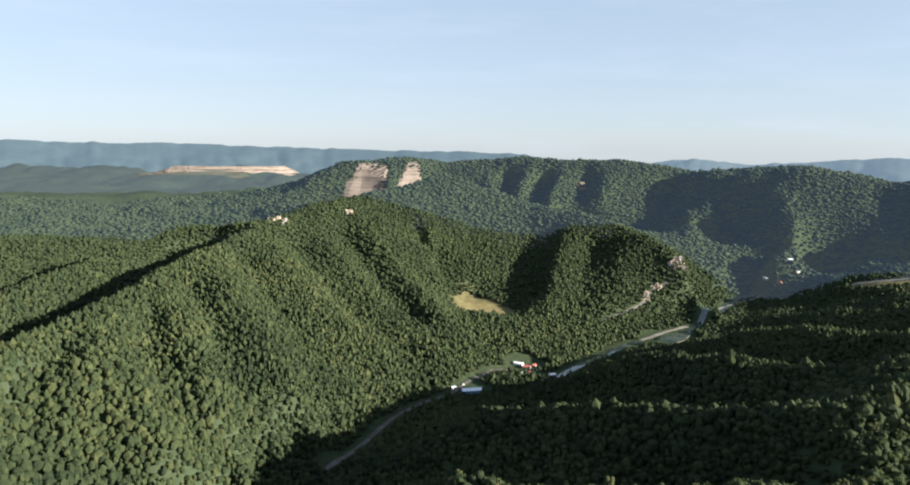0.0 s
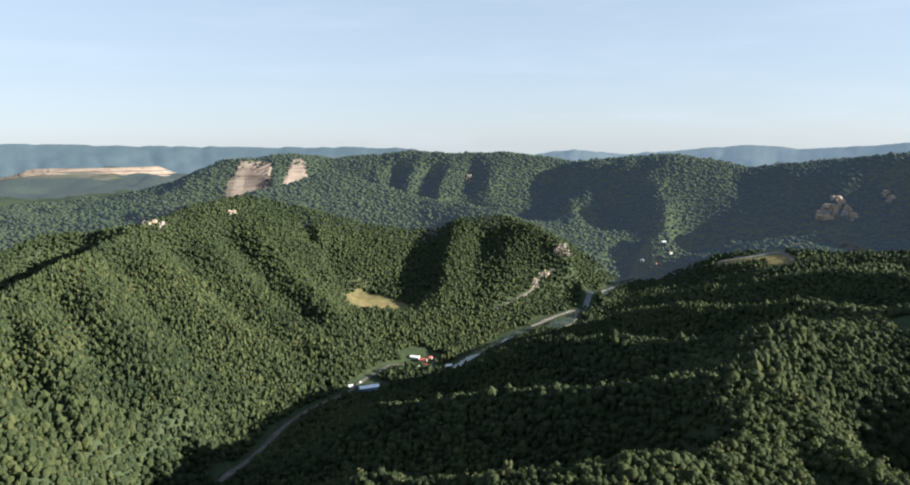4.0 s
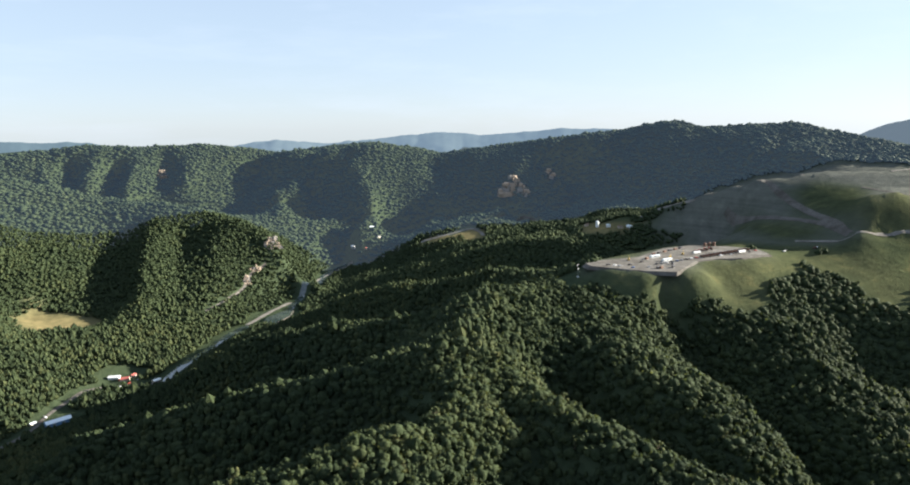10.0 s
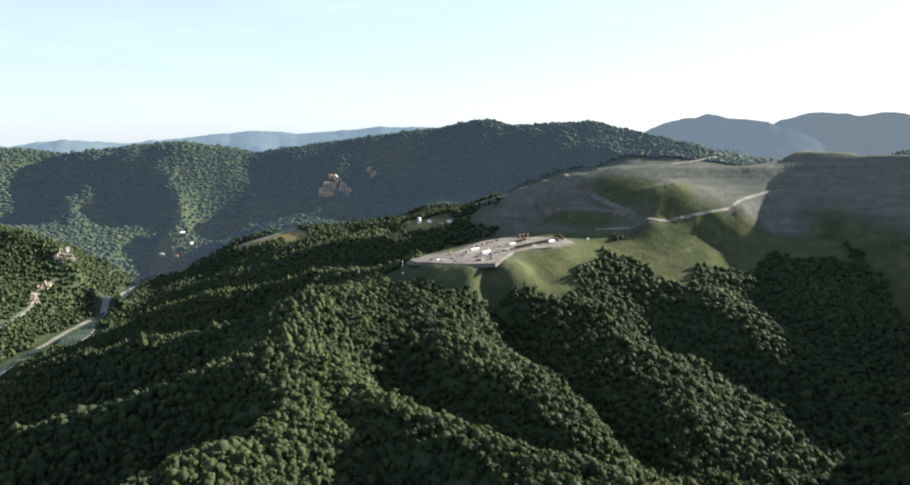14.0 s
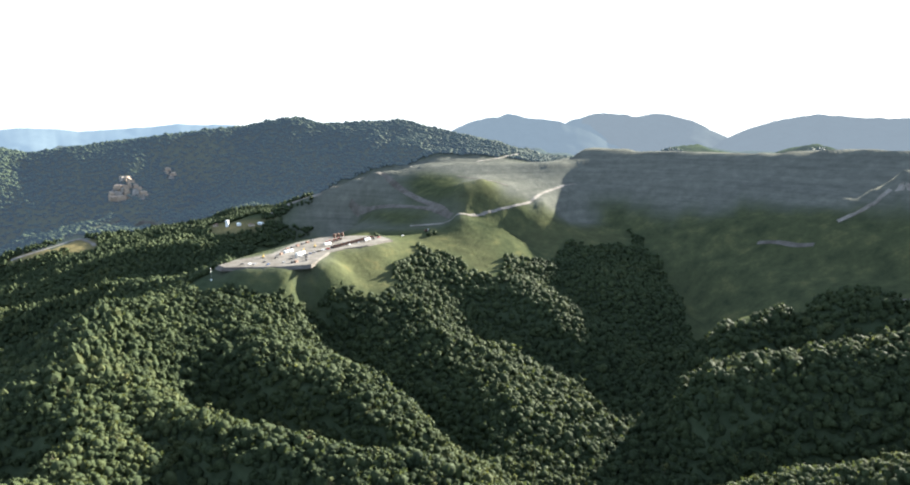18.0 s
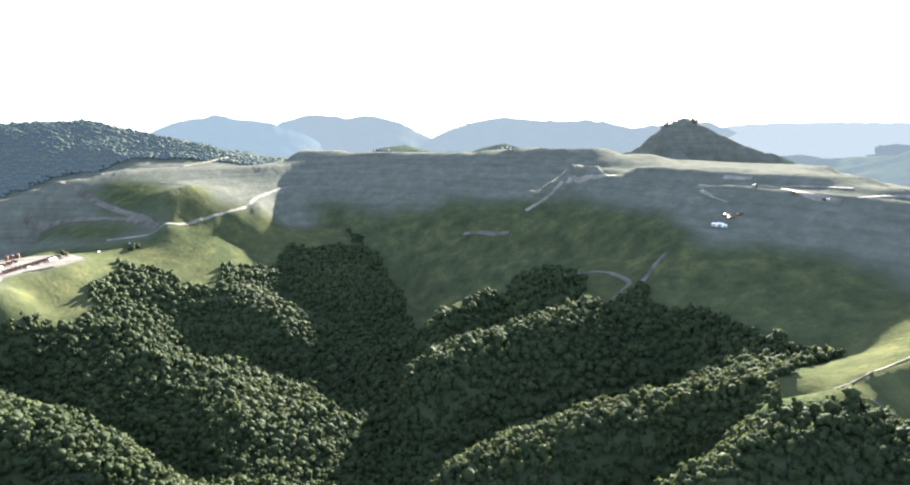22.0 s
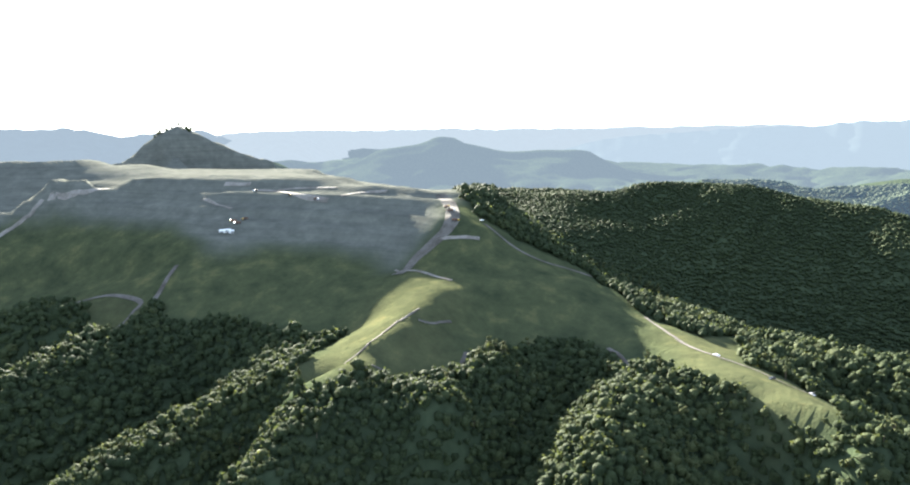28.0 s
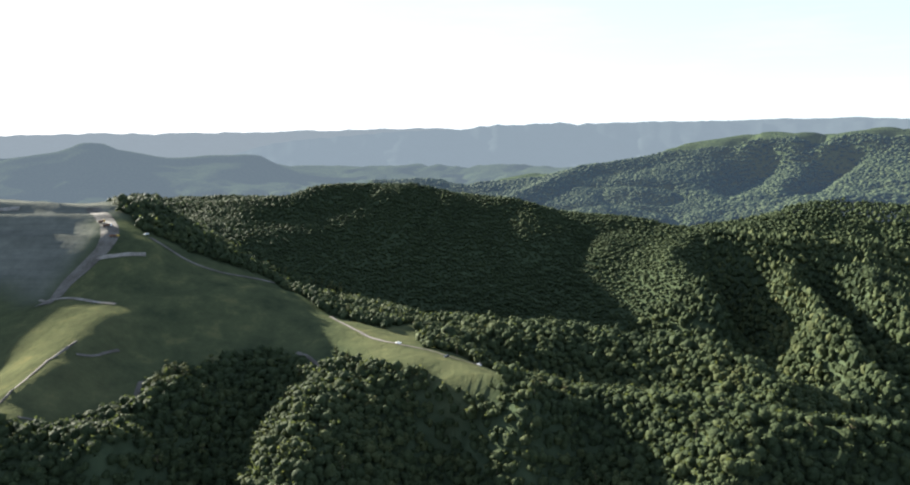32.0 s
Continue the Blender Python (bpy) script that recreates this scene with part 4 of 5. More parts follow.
def far_ridge(radius, skyline, material, label, seed):
    """A far range of hills: its skyline as bearings and heights fitted to the camera's view, with spurs that fall
    towards it.
    """
    bearing, top = np.array(skyline, float).T
    n, m = int(5 * (bearing[-1] - bearing[0])) + 2, 22
    way = np.linspace(bearing[0], bearing[-1], n)
    crest_z = np.interp(way, bearing, top) + 5 * value_noise(way * 60, way * 0, 45, seed) + 1.5 * value_noise(way * 60, way * 0, 14, seed + 1)
    ends = np.clip(np.minimum(way - way[0], way[-1] - way) / 6, 0, 1)
    crest_z = 100 + (crest_z - 100) * np.sin(ends * np.pi / 2) ** 0.5
    down = np.linspace(0, 1, m)
    w, d = np.meshgrid(np.radians(way), down, indexing="ij")
    spur = np.abs(value_noise(w * radius + 130 * value_noise(w * radius, d * 700, 240, seed + 3), d * 260, 280, seed + 2))
    spur = 0.75 * spur + 0.25 * np.abs(value_noise(w * radius, d * 900, 110, seed + 4))
    r = radius - d * 600 * (0.85 + 0.3 * spur)
    z = crest_z[:, None] * (1 - d) + 90 * d - 30 * np.sin(np.pi * d) * (1 - spur) ** 2
    verts = np.stack([r * np.sin(w), r * np.cos(w), z], -1).reshape(-1, 3)
    k = np.arange(n * m).reshape(n, m)
    a, b, c, e = k[:-1, :-1].ravel(), k[1:, :-1].ravel(), k[1:, 1:].ravel(), k[:-1, 1:].ravel()
    ob = new("distant_ridge", mesh_of("distant_ridge", verts, np.concatenate([np.stack([a, b, c], 1), np.stack([a, c, e], 1)]), material))
    return tagged(ob, label, "ridge", "far ridges", "structure")


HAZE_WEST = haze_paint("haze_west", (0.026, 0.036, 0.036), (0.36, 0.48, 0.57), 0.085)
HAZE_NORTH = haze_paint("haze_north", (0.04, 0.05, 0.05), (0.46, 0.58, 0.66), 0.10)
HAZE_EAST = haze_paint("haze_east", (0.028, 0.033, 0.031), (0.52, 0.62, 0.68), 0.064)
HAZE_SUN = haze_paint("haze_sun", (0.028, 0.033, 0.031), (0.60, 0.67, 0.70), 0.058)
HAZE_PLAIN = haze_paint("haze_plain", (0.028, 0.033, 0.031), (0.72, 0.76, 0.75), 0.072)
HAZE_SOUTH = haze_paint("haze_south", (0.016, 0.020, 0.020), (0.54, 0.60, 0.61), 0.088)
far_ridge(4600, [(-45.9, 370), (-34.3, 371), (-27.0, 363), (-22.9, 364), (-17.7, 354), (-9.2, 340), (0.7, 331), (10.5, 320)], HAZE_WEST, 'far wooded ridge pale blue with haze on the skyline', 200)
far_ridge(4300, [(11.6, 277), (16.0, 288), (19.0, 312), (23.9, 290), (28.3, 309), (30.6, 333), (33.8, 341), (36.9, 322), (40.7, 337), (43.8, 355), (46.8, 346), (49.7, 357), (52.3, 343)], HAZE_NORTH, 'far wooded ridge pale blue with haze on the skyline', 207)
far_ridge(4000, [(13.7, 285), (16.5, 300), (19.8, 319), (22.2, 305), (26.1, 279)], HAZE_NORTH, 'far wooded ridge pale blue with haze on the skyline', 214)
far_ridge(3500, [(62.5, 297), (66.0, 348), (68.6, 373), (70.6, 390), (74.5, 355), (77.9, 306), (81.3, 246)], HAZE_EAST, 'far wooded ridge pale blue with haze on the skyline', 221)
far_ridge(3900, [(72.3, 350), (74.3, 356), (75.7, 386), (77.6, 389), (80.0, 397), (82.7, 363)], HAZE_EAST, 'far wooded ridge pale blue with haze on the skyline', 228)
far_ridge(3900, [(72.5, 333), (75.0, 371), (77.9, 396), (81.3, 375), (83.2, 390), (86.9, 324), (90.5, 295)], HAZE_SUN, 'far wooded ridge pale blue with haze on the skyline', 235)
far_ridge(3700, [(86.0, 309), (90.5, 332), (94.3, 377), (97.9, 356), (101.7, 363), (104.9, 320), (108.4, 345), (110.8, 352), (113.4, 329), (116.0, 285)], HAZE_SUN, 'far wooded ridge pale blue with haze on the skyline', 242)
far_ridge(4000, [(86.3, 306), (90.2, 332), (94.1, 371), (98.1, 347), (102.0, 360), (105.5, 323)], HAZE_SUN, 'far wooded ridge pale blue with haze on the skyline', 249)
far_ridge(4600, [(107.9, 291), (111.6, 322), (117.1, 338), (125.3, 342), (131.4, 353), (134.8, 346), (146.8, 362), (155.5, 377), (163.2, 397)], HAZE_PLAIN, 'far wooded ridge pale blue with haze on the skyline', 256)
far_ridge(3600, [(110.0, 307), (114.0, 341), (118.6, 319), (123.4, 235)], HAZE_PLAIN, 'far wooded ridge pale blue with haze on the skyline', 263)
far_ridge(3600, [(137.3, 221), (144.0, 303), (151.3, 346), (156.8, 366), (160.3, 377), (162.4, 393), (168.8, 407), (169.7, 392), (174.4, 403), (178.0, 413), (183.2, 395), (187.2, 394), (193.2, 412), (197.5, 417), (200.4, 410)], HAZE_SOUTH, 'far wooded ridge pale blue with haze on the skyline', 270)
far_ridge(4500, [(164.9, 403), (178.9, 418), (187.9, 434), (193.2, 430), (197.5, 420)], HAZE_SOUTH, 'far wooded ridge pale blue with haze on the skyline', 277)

# ---- things: helpers ----
def plain(name, colour, rough=0.6, metal=0.0, vary=0.25, scale=0.7, specular=0.35):
    p = Paint(name, rough, specular)
    p.colour(p.ramp(p.noise(scale, 5, 0.65), (0.3, tuple(c * (1 - vary) for c in colour)), (0.7, tuple(min(1, c * (1 + vary)) for c in colour))))
    p.bsdf.inputs["Metallic"].default_value = metal
    return p.mat


WHITE = plain("white_paint", (0.72, 0.73, 0.72), 0.45)
ROOF_METAL = plain("pale_roof_metal", (0.66, 0.72, 0.76), 0.35, 0.0, 0.12, 0.3, 0.5)
BLUE_WALL = plain("blue_cladding", (0.10, 0.20, 0.36), 0.6)
RED_ROOF = plain("red_roof", (0.34, 0.10, 0.08), 0.7)
TAN_WALL = plain("tan_wall", (0.42, 0.36, 0.28), 0.8)
YELLOW = plain("machine_yellow", (0.42, 0.29, 0.06), 0.5)
RUST = plain("rusty_orange", (0.13, 0.075, 0.052), 0.75)
DARK = plain("dark_steel", (0.05, 0.05, 0.055), 0.6)
RUBBER = plain("tyre_rubber", (0.025, 0.025, 0.025), 0.9)
GREY = plain("grey_steel", (0.30, 0.31, 0.32), 0.5, 0.3)
PANE = plain("window_glass", (0.03, 0.04, 0.05), 0.08, 0.0, 0.1, 0.5, 0.6)
BARK = plain("bark", (0.11, 0.085, 0.06), 0.9, 0.0, 0.4, 2.0)
SAND = plain("sandstone", (0.30, 0.24, 0.185), 0.9, 0.0, 0.3, 0.15)
def strata_paint():
    """Cut rock in level beds of sandstone and shale."""
    p = Paint("bedded_sandstone", 0.95, 0.1)
    bed = p.tree.nodes.new("ShaderNodeVectorMath")
    bed.operation = "MULTIPLY"
    bed.inputs[1].default_value = (0.06, 0.06, 1.0)
    p.link(p.place, bed.inputs[0])
    p.place = bed.outputs[0]
    p.colour(p.ramp(p.noise(0.16, 5, 0.65), (0.36, (0.085, 0.072, 0.064)), (0.46, (0.14, 0.115, 0.10)), (0.56, (0.18, 0.15, 0.13)), (0.68, (0.22, 0.19, 0.165))))
    p.bump(p.noise(0.3, 5, 0.7), 1.2, 0.8)
    return p.mat


STRATA = strata_paint()
SHALE = plain("grey_shale", (0.24, 0.22, 0.20), 0.9, 0.0, 0.3, 0.1)
CARS = [plain("car_" + n, c, 0.3, 0.0, 0.05, 1.0, 0.5) for n, c in (("white", (0.7, 0.7, 0.7)), ("black", (0.03, 0.03, 0.035)), ("red", (0.30, 0.04, 0.03)), ("grey", (0.22, 0.23, 0.25)), ("blue", (0.05, 0.09, 0.2)))]
MESHES = {}


def shaped(key, bm, material):
    if key not in MESHES:
        mesh = bpy.data.meshes.new(key[0])
        bm.to_mesh(mesh)
        mesh.materials.append(material)
        MESHES[key] = mesh
    bm.free()
    return MESHES[key]


def part(name, bm, material, parent, label="", key=None):
    ob = new(name, shaped(key or (name, len(MESHES)), bm, material))
    ob.parent = parent
    if label:
        ob["label"] = label
    return ob


def block(size, at=(0, 0, 0), bevel=0.04, taper=1.0, turn=None):
    """A bevelled block that stands on at; taper narrows its top."""
    bm = bmesh.new()
    bmesh.ops.create_cube(bm, size=1)
    for v in bm.verts:
        k = taper if v.co.z > 0 else 1
        v.co = Vector((v.co.x * size[0] * k, v.co.y * size[1] * k, (v.co.z + 0.5) * size[2]))
    if bevel:
        bmesh.ops.bevel(bm, geom=bm.edges[:], offset=bevel, segments=1, affect="EDGES")
    bmesh.ops.transform(bm, matrix=Matrix.Translation(at) @ (turn or Matrix()), verts=bm.verts)
    return bm


def drum(radius, length, at=(0, 0, 0), axis="Z", sides=14, top=None):
    bm = bmesh.new()
    bmesh.ops.create_cone(bm, cap_ends=True, segments=sides, radius1=radius, radius2=radius if top is None else top, depth=length)
    turn = {"Z": Matrix(), "Y": Matrix.Rotation(radians(90), 4, "X"), "X": Matrix.Rotation(radians(90), 4, "Y")}[axis]
    bmesh.ops.transform(bm, matrix=Matrix.Translation(at) @ turn, verts=bm.verts)
    return bm


def prism(outline, depth, at=(0, 0, 0)):
    """An outline in x and z, drawn out along y and centred on it."""
    bm = bmesh.new()
    a = [bm.verts.new((x, -depth / 2, z)) for x, z in outline]
    b = [bm.verts.new((x, depth / 2, z)) for x, z in outline]
    bm.faces.new(a)
    bm.faces.new(b[::-1])
    for k in range(len(a)):
        n = (k + 1) % len(a)
        bm.faces.new((a[k], b[k], b[n], a[n]))
    bmesh.ops.recalc_face_normals(bm, faces=bm.faces[:])
    bmesh.ops.translate(bm, vec=at, verts=bm.verts)
    return bm


def root(name, label, category, group=""):
    return tagged(new(name), label, category, group)


def stand(ob, x, y, z=None, turn=0.0):
    """Sets a thing on the ground, or at the height z."""
    ground_here = float(ground_z(np.array([float(x)]), np.array([float(y)]))[0]) if z is None else z
    ob.matrix_basis = pose(x, y, ground_here, 0, 0, turn)
    return ob


# ---- vehicles ----
def wheels(ob, spots, radius, width):
    for x, y in spots:
        wheel = part("wheel", drum(radius, width, (x, y, radius), "Y"), RUBBER, ob, "", ("wheel", radius, width, x, y))
        part("rim", drum(radius * 0.55, width * 1.06, (x, y, radius), "Y"), GREY, wheel, "", ("rim", radius, width, x, y))


def pickup(paint, label):
    ob = root("pickup_truck", label, "truck", "parked pickups")
    tag = paint.name
    part("body", prism([(-2.7, 0.5), (2.7, 0.5), (2.75, 1.05), (1.1, 1.15), (1.0, 1.1), (-2.7, 1.1)], 1.9), paint, ob, "", ("body", tag))
    part("cab", prism([(-0.9, 1.1), (1.15, 1.12), (0.55, 1.8), (-0.7, 1.85)], 1.7), paint, ob, "", ("cab", tag))
    part("windscreen", prism([(1.12, 1.16), (1.20, 1.16), (0.66, 1.76), (0.58, 1.76)], 1.5), PANE, ob, "", ("windscreen",))
    for side in (-0.93, 0.93):
        part("side_rail", block((1.7, 0.1, 0.35), (-1.8, side, 1.08)), paint, ob, "", ("side_rail", tag, side))
    part("tailgate", block((0.1, 1.8, 0.4), (-2.68, 0, 1.05)), paint, ob, "", ("tailgate", tag))
    wheels(ob, [(x, y) for x in (-1.7, 1.8) for y in (-0.85, 0.85)], 0.4, 0.28)
    return ob


def haul_truck(paint, label, group):
    ob = root("dump_truck", label, "truck", group)
    tag = paint.name
    part("chassis", block((8.6, 1.4, 0.5), (0, 0, 0.9), 0.06), DARK, ob, "", ("chassis",))
    part("cab", prism([(2.2, 1.3), (4.4, 1.3), (4.5, 2.2), (3.9, 3.2), (2.2, 3.2)], 2.4), paint, ob, "", ("truck_cab", tag))
    part("windscreen", prism([(4.47, 2.2), (4.53, 2.22), (4.0, 3.1), (3.94, 3.1)], 2.1), PANE, ob, "", ("truck_screen",))
    part("dump_bed", prism([(-4.4, 1.6), (1.8, 1.4), (2.1, 3.3), (1.7, 3.3), (1.5, 1.8), (-4.3, 2.0)], 2.5), RUST, ob, "rust-brown steel dump bed", ("dump_bed",))
    for side in (-1.25, 1.25):
        part("bed_side", prism([(-4.4, 1.6), (1.8, 1.4), (2.0, 3.2), (-4.2, 3.0)], 0.12, (0, side, 0)), RUST, ob, "", ("bed_side", side))
    wheels(ob, [(x, y) for x in (-3.0, -1.6, 3.2) for y in (-1.1, 1.1)], 0.62, 0.4)
    return ob


def excavator(label):
    ob = root("excavator", label, "excavator")
    for side in (-1.25, 1.25):
        part("track", prism([(-2.2, 0.3), (-1.9, 0), (1.9, 0), (2.2, 0.3), (2.2, 0.7), (1.9, 0.95), (-1.9, 0.95), (-2.2, 0.7)], 0.7, (0, side, 0)), DARK, ob, "", ("track", side))
    part("house", block((3.6, 2.7, 1.5), (-0.5, 0, 1.1), 0.15), YELLOW, ob, "", ("house",))
    part("cab", block((1.4, 1.0, 1.7), (0.9, 0.8, 1.5), 0.1), PANE, ob, "", ("exc_cab",))
    part("boom", prism([(0.8, 2.0), (1.3, 1.7), (4.2, 4.6), (6.2, 4.3), (6.2, 4.7), (4.0, 5.2)], 0.5, (0, -0.3, 0)), YELLOW, ob, "", ("boom",))
    part("arm", prism([(6.0, 4.8), (6.5, 4.6), (5.9, 1.4), (5.5, 1.4)], 0.4, (0, -0.3, 0)), YELLOW, ob, "", ("arm",))
    part("bucket", prism([(5.4, 1.5), (6.1, 1.5), (5.9, 0.5), (5.0, 0.2), (4.8, 0.7)], 1.2, (0, -0.3, 0)), DARK, ob, "", ("bucket",))
    return ob


def trailer(label):
    ob = root("semi_trailer", label, "trailer")
    part("box", block((12.5, 2.5, 2.8), (0, 0, 1.1), 0.06), WHITE, ob, "", ("trailer_box",))
    part("door", block((0.08, 2.3, 2.5), (-6.28, 0, 1.25), 0.02), GREY, ob, "", ("trailer_door",))
    part("landing_leg", block((0.3, 1.8, 1.1), (3.6, 0, 0), 0.03), DARK, ob, "", ("landing_leg",))
    wheels(ob, [(x, y) for x in (-5.0, -3.7) for y in (-1.05, 1.05)], 0.52, 0.4)
    return ob


# ---- buildings ----
def building(name, label, category, length, width, height, rise, walls, roof, windows=3, doors=1, door_width=3.0):
    ob = root(name, label, category)
    part("wall", block((length, width, height), (0, 0, -1.2 * 0), 0.03), walls, ob)
    w, t = width / 2 + 0.6, 0.22
    for side in (-1, 1):
        slope = prism([(0, height + rise), (0, height + rise + t), (side * w, height - 0.3 + t), (side * w, height - 0.3)], length + 1.0)
        bmesh.ops.rotate(slope, cent=(0, 0, 0), matrix=Matrix.Rotation(radians(90), 3, "Z"), verts=slope.verts)
        part("roof_slope", slope, roof, ob)
    for end in (-1, 1):
        gable = prism([(-width / 2, height), (width / 2, height), (0, height + rise)], 0.15)
        bmesh.ops.rotate(gable, cent=(0, 0, 0), matrix=Matrix.Rotation(radians(90), 3, "Z"), verts=gable.verts)
        bmesh.ops.translate(gable, vec=(end * (length / 2 - 0.1), 0, 0), verts=gable.verts)
        part("gable", gable, walls, ob)
    for k in range(doors):
        x = -length / 2 + length * (k + 0.8) / (doors + 0.6)
        for side in (-1, 1):
            door = part("door", block((door_width, 0.12, min(height - 0.4, 3.2)), (x, side * (width / 2 + 0.04), 0.02), 0.02), GREY, ob)
            part("handle", block((0.15, 0.1, 0.15), (x + door_width * 0.35, side * (width / 2 + 0.12), 1.1), 0.02), DARK, door)
    for k in range(windows):
        x = -length / 2 + length * (k + 0.5) / windows
        for side in (-1, 1):
            window = part("window", block((1.2, 0.1, 1.1), (x, side * (width / 2 + 0.06), height * 0.45), 0.02), WHITE, ob)
            part("pane", block((1.0, 0.1, 0.9), (x, side * (width / 2 + 0.10), height * 0.45 + 0.1), 0.01), PANE, window)
    return ob


def storage_tank(label, radius, height, paint):
    ob = root("storage_tank", label, "tank")
    part("shell", drum(radius, height, (0, 0, height / 2), "Z", 24), paint, ob)
    part("roof", drum(radius * 1.02, radius * 0.3, (0, 0, height + radius * 0.15), "Z", 24, radius * 0.15), paint, ob)
    part("ladder", block((0.5, 0.15, height), (radius + 0.12, 0, 0), 0.02), GREY, ob)
    part("pipe", drum(0.2, height * 0.8, (0, radius + 0.2, height * 0.4), "Z", 8), GREY, ob)
    return ob


def light_tower(label, height):
    ob = root("light_tower", label, "light tower")
    part("base", block((3.0, 1.6, 1.2), (0, 0, 0), 0.08), WHITE, ob)
    part("mast", drum(0.14, height, (0, 0, height / 2 + 1.1), "Z", 8), GREY, ob)
    part("crossbar", block((2.4, 0.15, 0.15), (0, 0, height + 1.0), 0.02), GREY, ob)
    for x in (-0.9, -0.3, 0.3, 0.9):
        part("lamp_head", block((0.5, 0.35, 0.5), (x, 0.15, height + 1.15), 0.05), WHITE, ob)
    part("equipment_box", block((0.9, 0.5, 1.6), (0.3, -0.2, height * 0.72), 0.05), WHITE, ob)
    return ob


def container(label, paint, group):
    ob = root("shipping_container", label, "container", group)
    tag = paint.name
    part("shell", block((6.1, 2.44, 2.6), (0, 0, 0), 0.04), paint, ob, "", ("container", tag))
    for k in range(9):
        part("rib", block((0.25, 2.52, 2.4), (-2.7 + k * 0.67, 0, 0.08), 0.02), paint, ob, "", ("rib", tag, k))
    part("door", block((0.06, 2.3, 2.4), (3.06, 0, 0.1), 0.02), paint, ob, "", ("container_door", tag))
    return ob


# ---- rock ----
def rock_face(label, length, height, depth, material, seed, courses=4):
    """A broken cliff in the slope: uneven courses of leaning stones, highest in the middle."""
    ob = root("rock_outcrop", label, "rock")
    rng = random.Random(seed)
    step = height / courses
    for row in range(courses + 1):
        reach = length / 2 * (1 - (row / (courses + 1)) ** 1.6) * rng.uniform(0.8, 1.0)
        x = -reach
        while x < reach:
            w = rng.uniform(0.5, 1.8) * step * 1.4
            if rng.random() < 0.88:
                bm = block((w, depth * rng.uniform(0.7, 1.2), step * rng.uniform(0.8, 1.5)), (0, 0, 0), step * 0.1, rng.uniform(0.6, 0.95))
                for v in bm.verts:
                    v.co += Vector((rng.uniform(-1, 1), rng.uniform(-1, 1), rng.uniform(-1, 1))) * step * 0.2
                lean = pose(x + w / 2, row * depth * 0.4 + rng.uniform(-0.25, 0.25) * depth, row * step - step * 0.6, rng.uniform(-9, 9), rng.uniform(-9, 9), rng.uniform(-22, 22))
                bmesh.ops.transform(bm, matrix=lean, verts=bm.verts)
                part("stone", bm, material if rng.random() < 0.75 else SHALE, ob)
            x += w
    return ob


def highwall(label, path, low, rise, steps, back, seed, skew=0.0, flush=False):
    """A mined cliff along a path: benches cut one above another, each a rough wall with a flat top."""
    ob = root("mine_highwall", label, "cliff")
    line = sampled(np.c_[rounded(path, 1), np.zeros((len(rounded(path, 1)), 1))], 9)[:, :2]
    way = np.gradient(line, axis=0)
    side = np.stack([-way[:, 1], way[:, 0]], 1) / np.hypot(*way.T)[:, None]
    s = np.linspace(0, 1, len(line))
    fade = np.clip(np.minimum(s / 0.25, (1 - s) / 0.15), 0.05, 1)
    for k in range(steps):
        shift = np.stack([side[:, 1], -side[:, 0]], 1) * skew * k
        rough = 3 * value_noise(line[:, 0], line[:, 1], 40, seed + k) + 1.0 * value_noise(line[:, 0], line[:, 1], 11, seed + 9 + k)
        out = line + shift + side * (k * back + rough)[:, None]
        rows = [(0.0, low + k * rise - 6), (1.5, low + k * rise + rise * 0.5), (3.0, low + (k + 1) * rise), (back + 14 if k < steps - 1 else 16, low + (k + 1) * rise + 1)]
        verts = np.concatenate([np.c_[out + side * d, low - 6 + (z - low + 6) * fade + 1.5 * value_noise(out[:, 0], out[:, 1], 40, seed + 30)] for d, z in rows])
        n = len(out)
        if flush:  # cut into the hillside, standing no more than a few metres out of it
            bed = ground_z(verts[:, 0], verts[:, 1])
            verts[:, 2] = bed - 4 + (np.clip(verts[:, 2], bed + 1.5, bed + 8) - bed + 4) * np.tile(fade, len(rows))
        tris = []
        for r in range(len(rows) - 1):
            a = np.arange(n - 1) + r * n
            tris += [np.stack([a, a + 1, a + n + 1], 1), np.stack([a, a + n + 1, a + n], 1)]
        bench = new("bench", mesh_of("bench", verts, np.concatenate(tris), STRATA, smooth=False))
        bench.parent = ob
    return ob


def slab(name, corners, top, deep, material, label):
    """A level yard with sloping sides, cut into the ground."""
    bm = bmesh.new()
    centre = np.mean(corners, 0)
    rim = [bm.verts.new((x, y, top)) for x, y in corners]
    foot = []
    for x, y in corners:
        out = np.array([x, y]) - centre
        out = out / np.hypot(*out) * deep * 1.4
        foot.append(bm.verts.new((x + out[0], y + out[1], top - deep)))
    bm.faces.new(rim)
    for k in range(len(rim)):
        n = (k + 1) % len(rim)
        bm.faces.new((rim[k], foot[k], foot[n], rim[n]))
    for face in bm.faces:
        face.material_index = 0 if len(face.verts) > 4 else 1
    bmesh.ops.triangulate(bm, faces=bm.faces[:])
    bmesh.ops.recalc_face_normals(bm, faces=bm.faces[:])
    mesh = bpy.data.meshes.new(name)
    bm.to_mesh(mesh)
    bm.free()
    mesh.materials.append(material)
    mesh.materials.append(DIRT)
    return tagged(new(name, mesh), label, "yard", kind="structure")


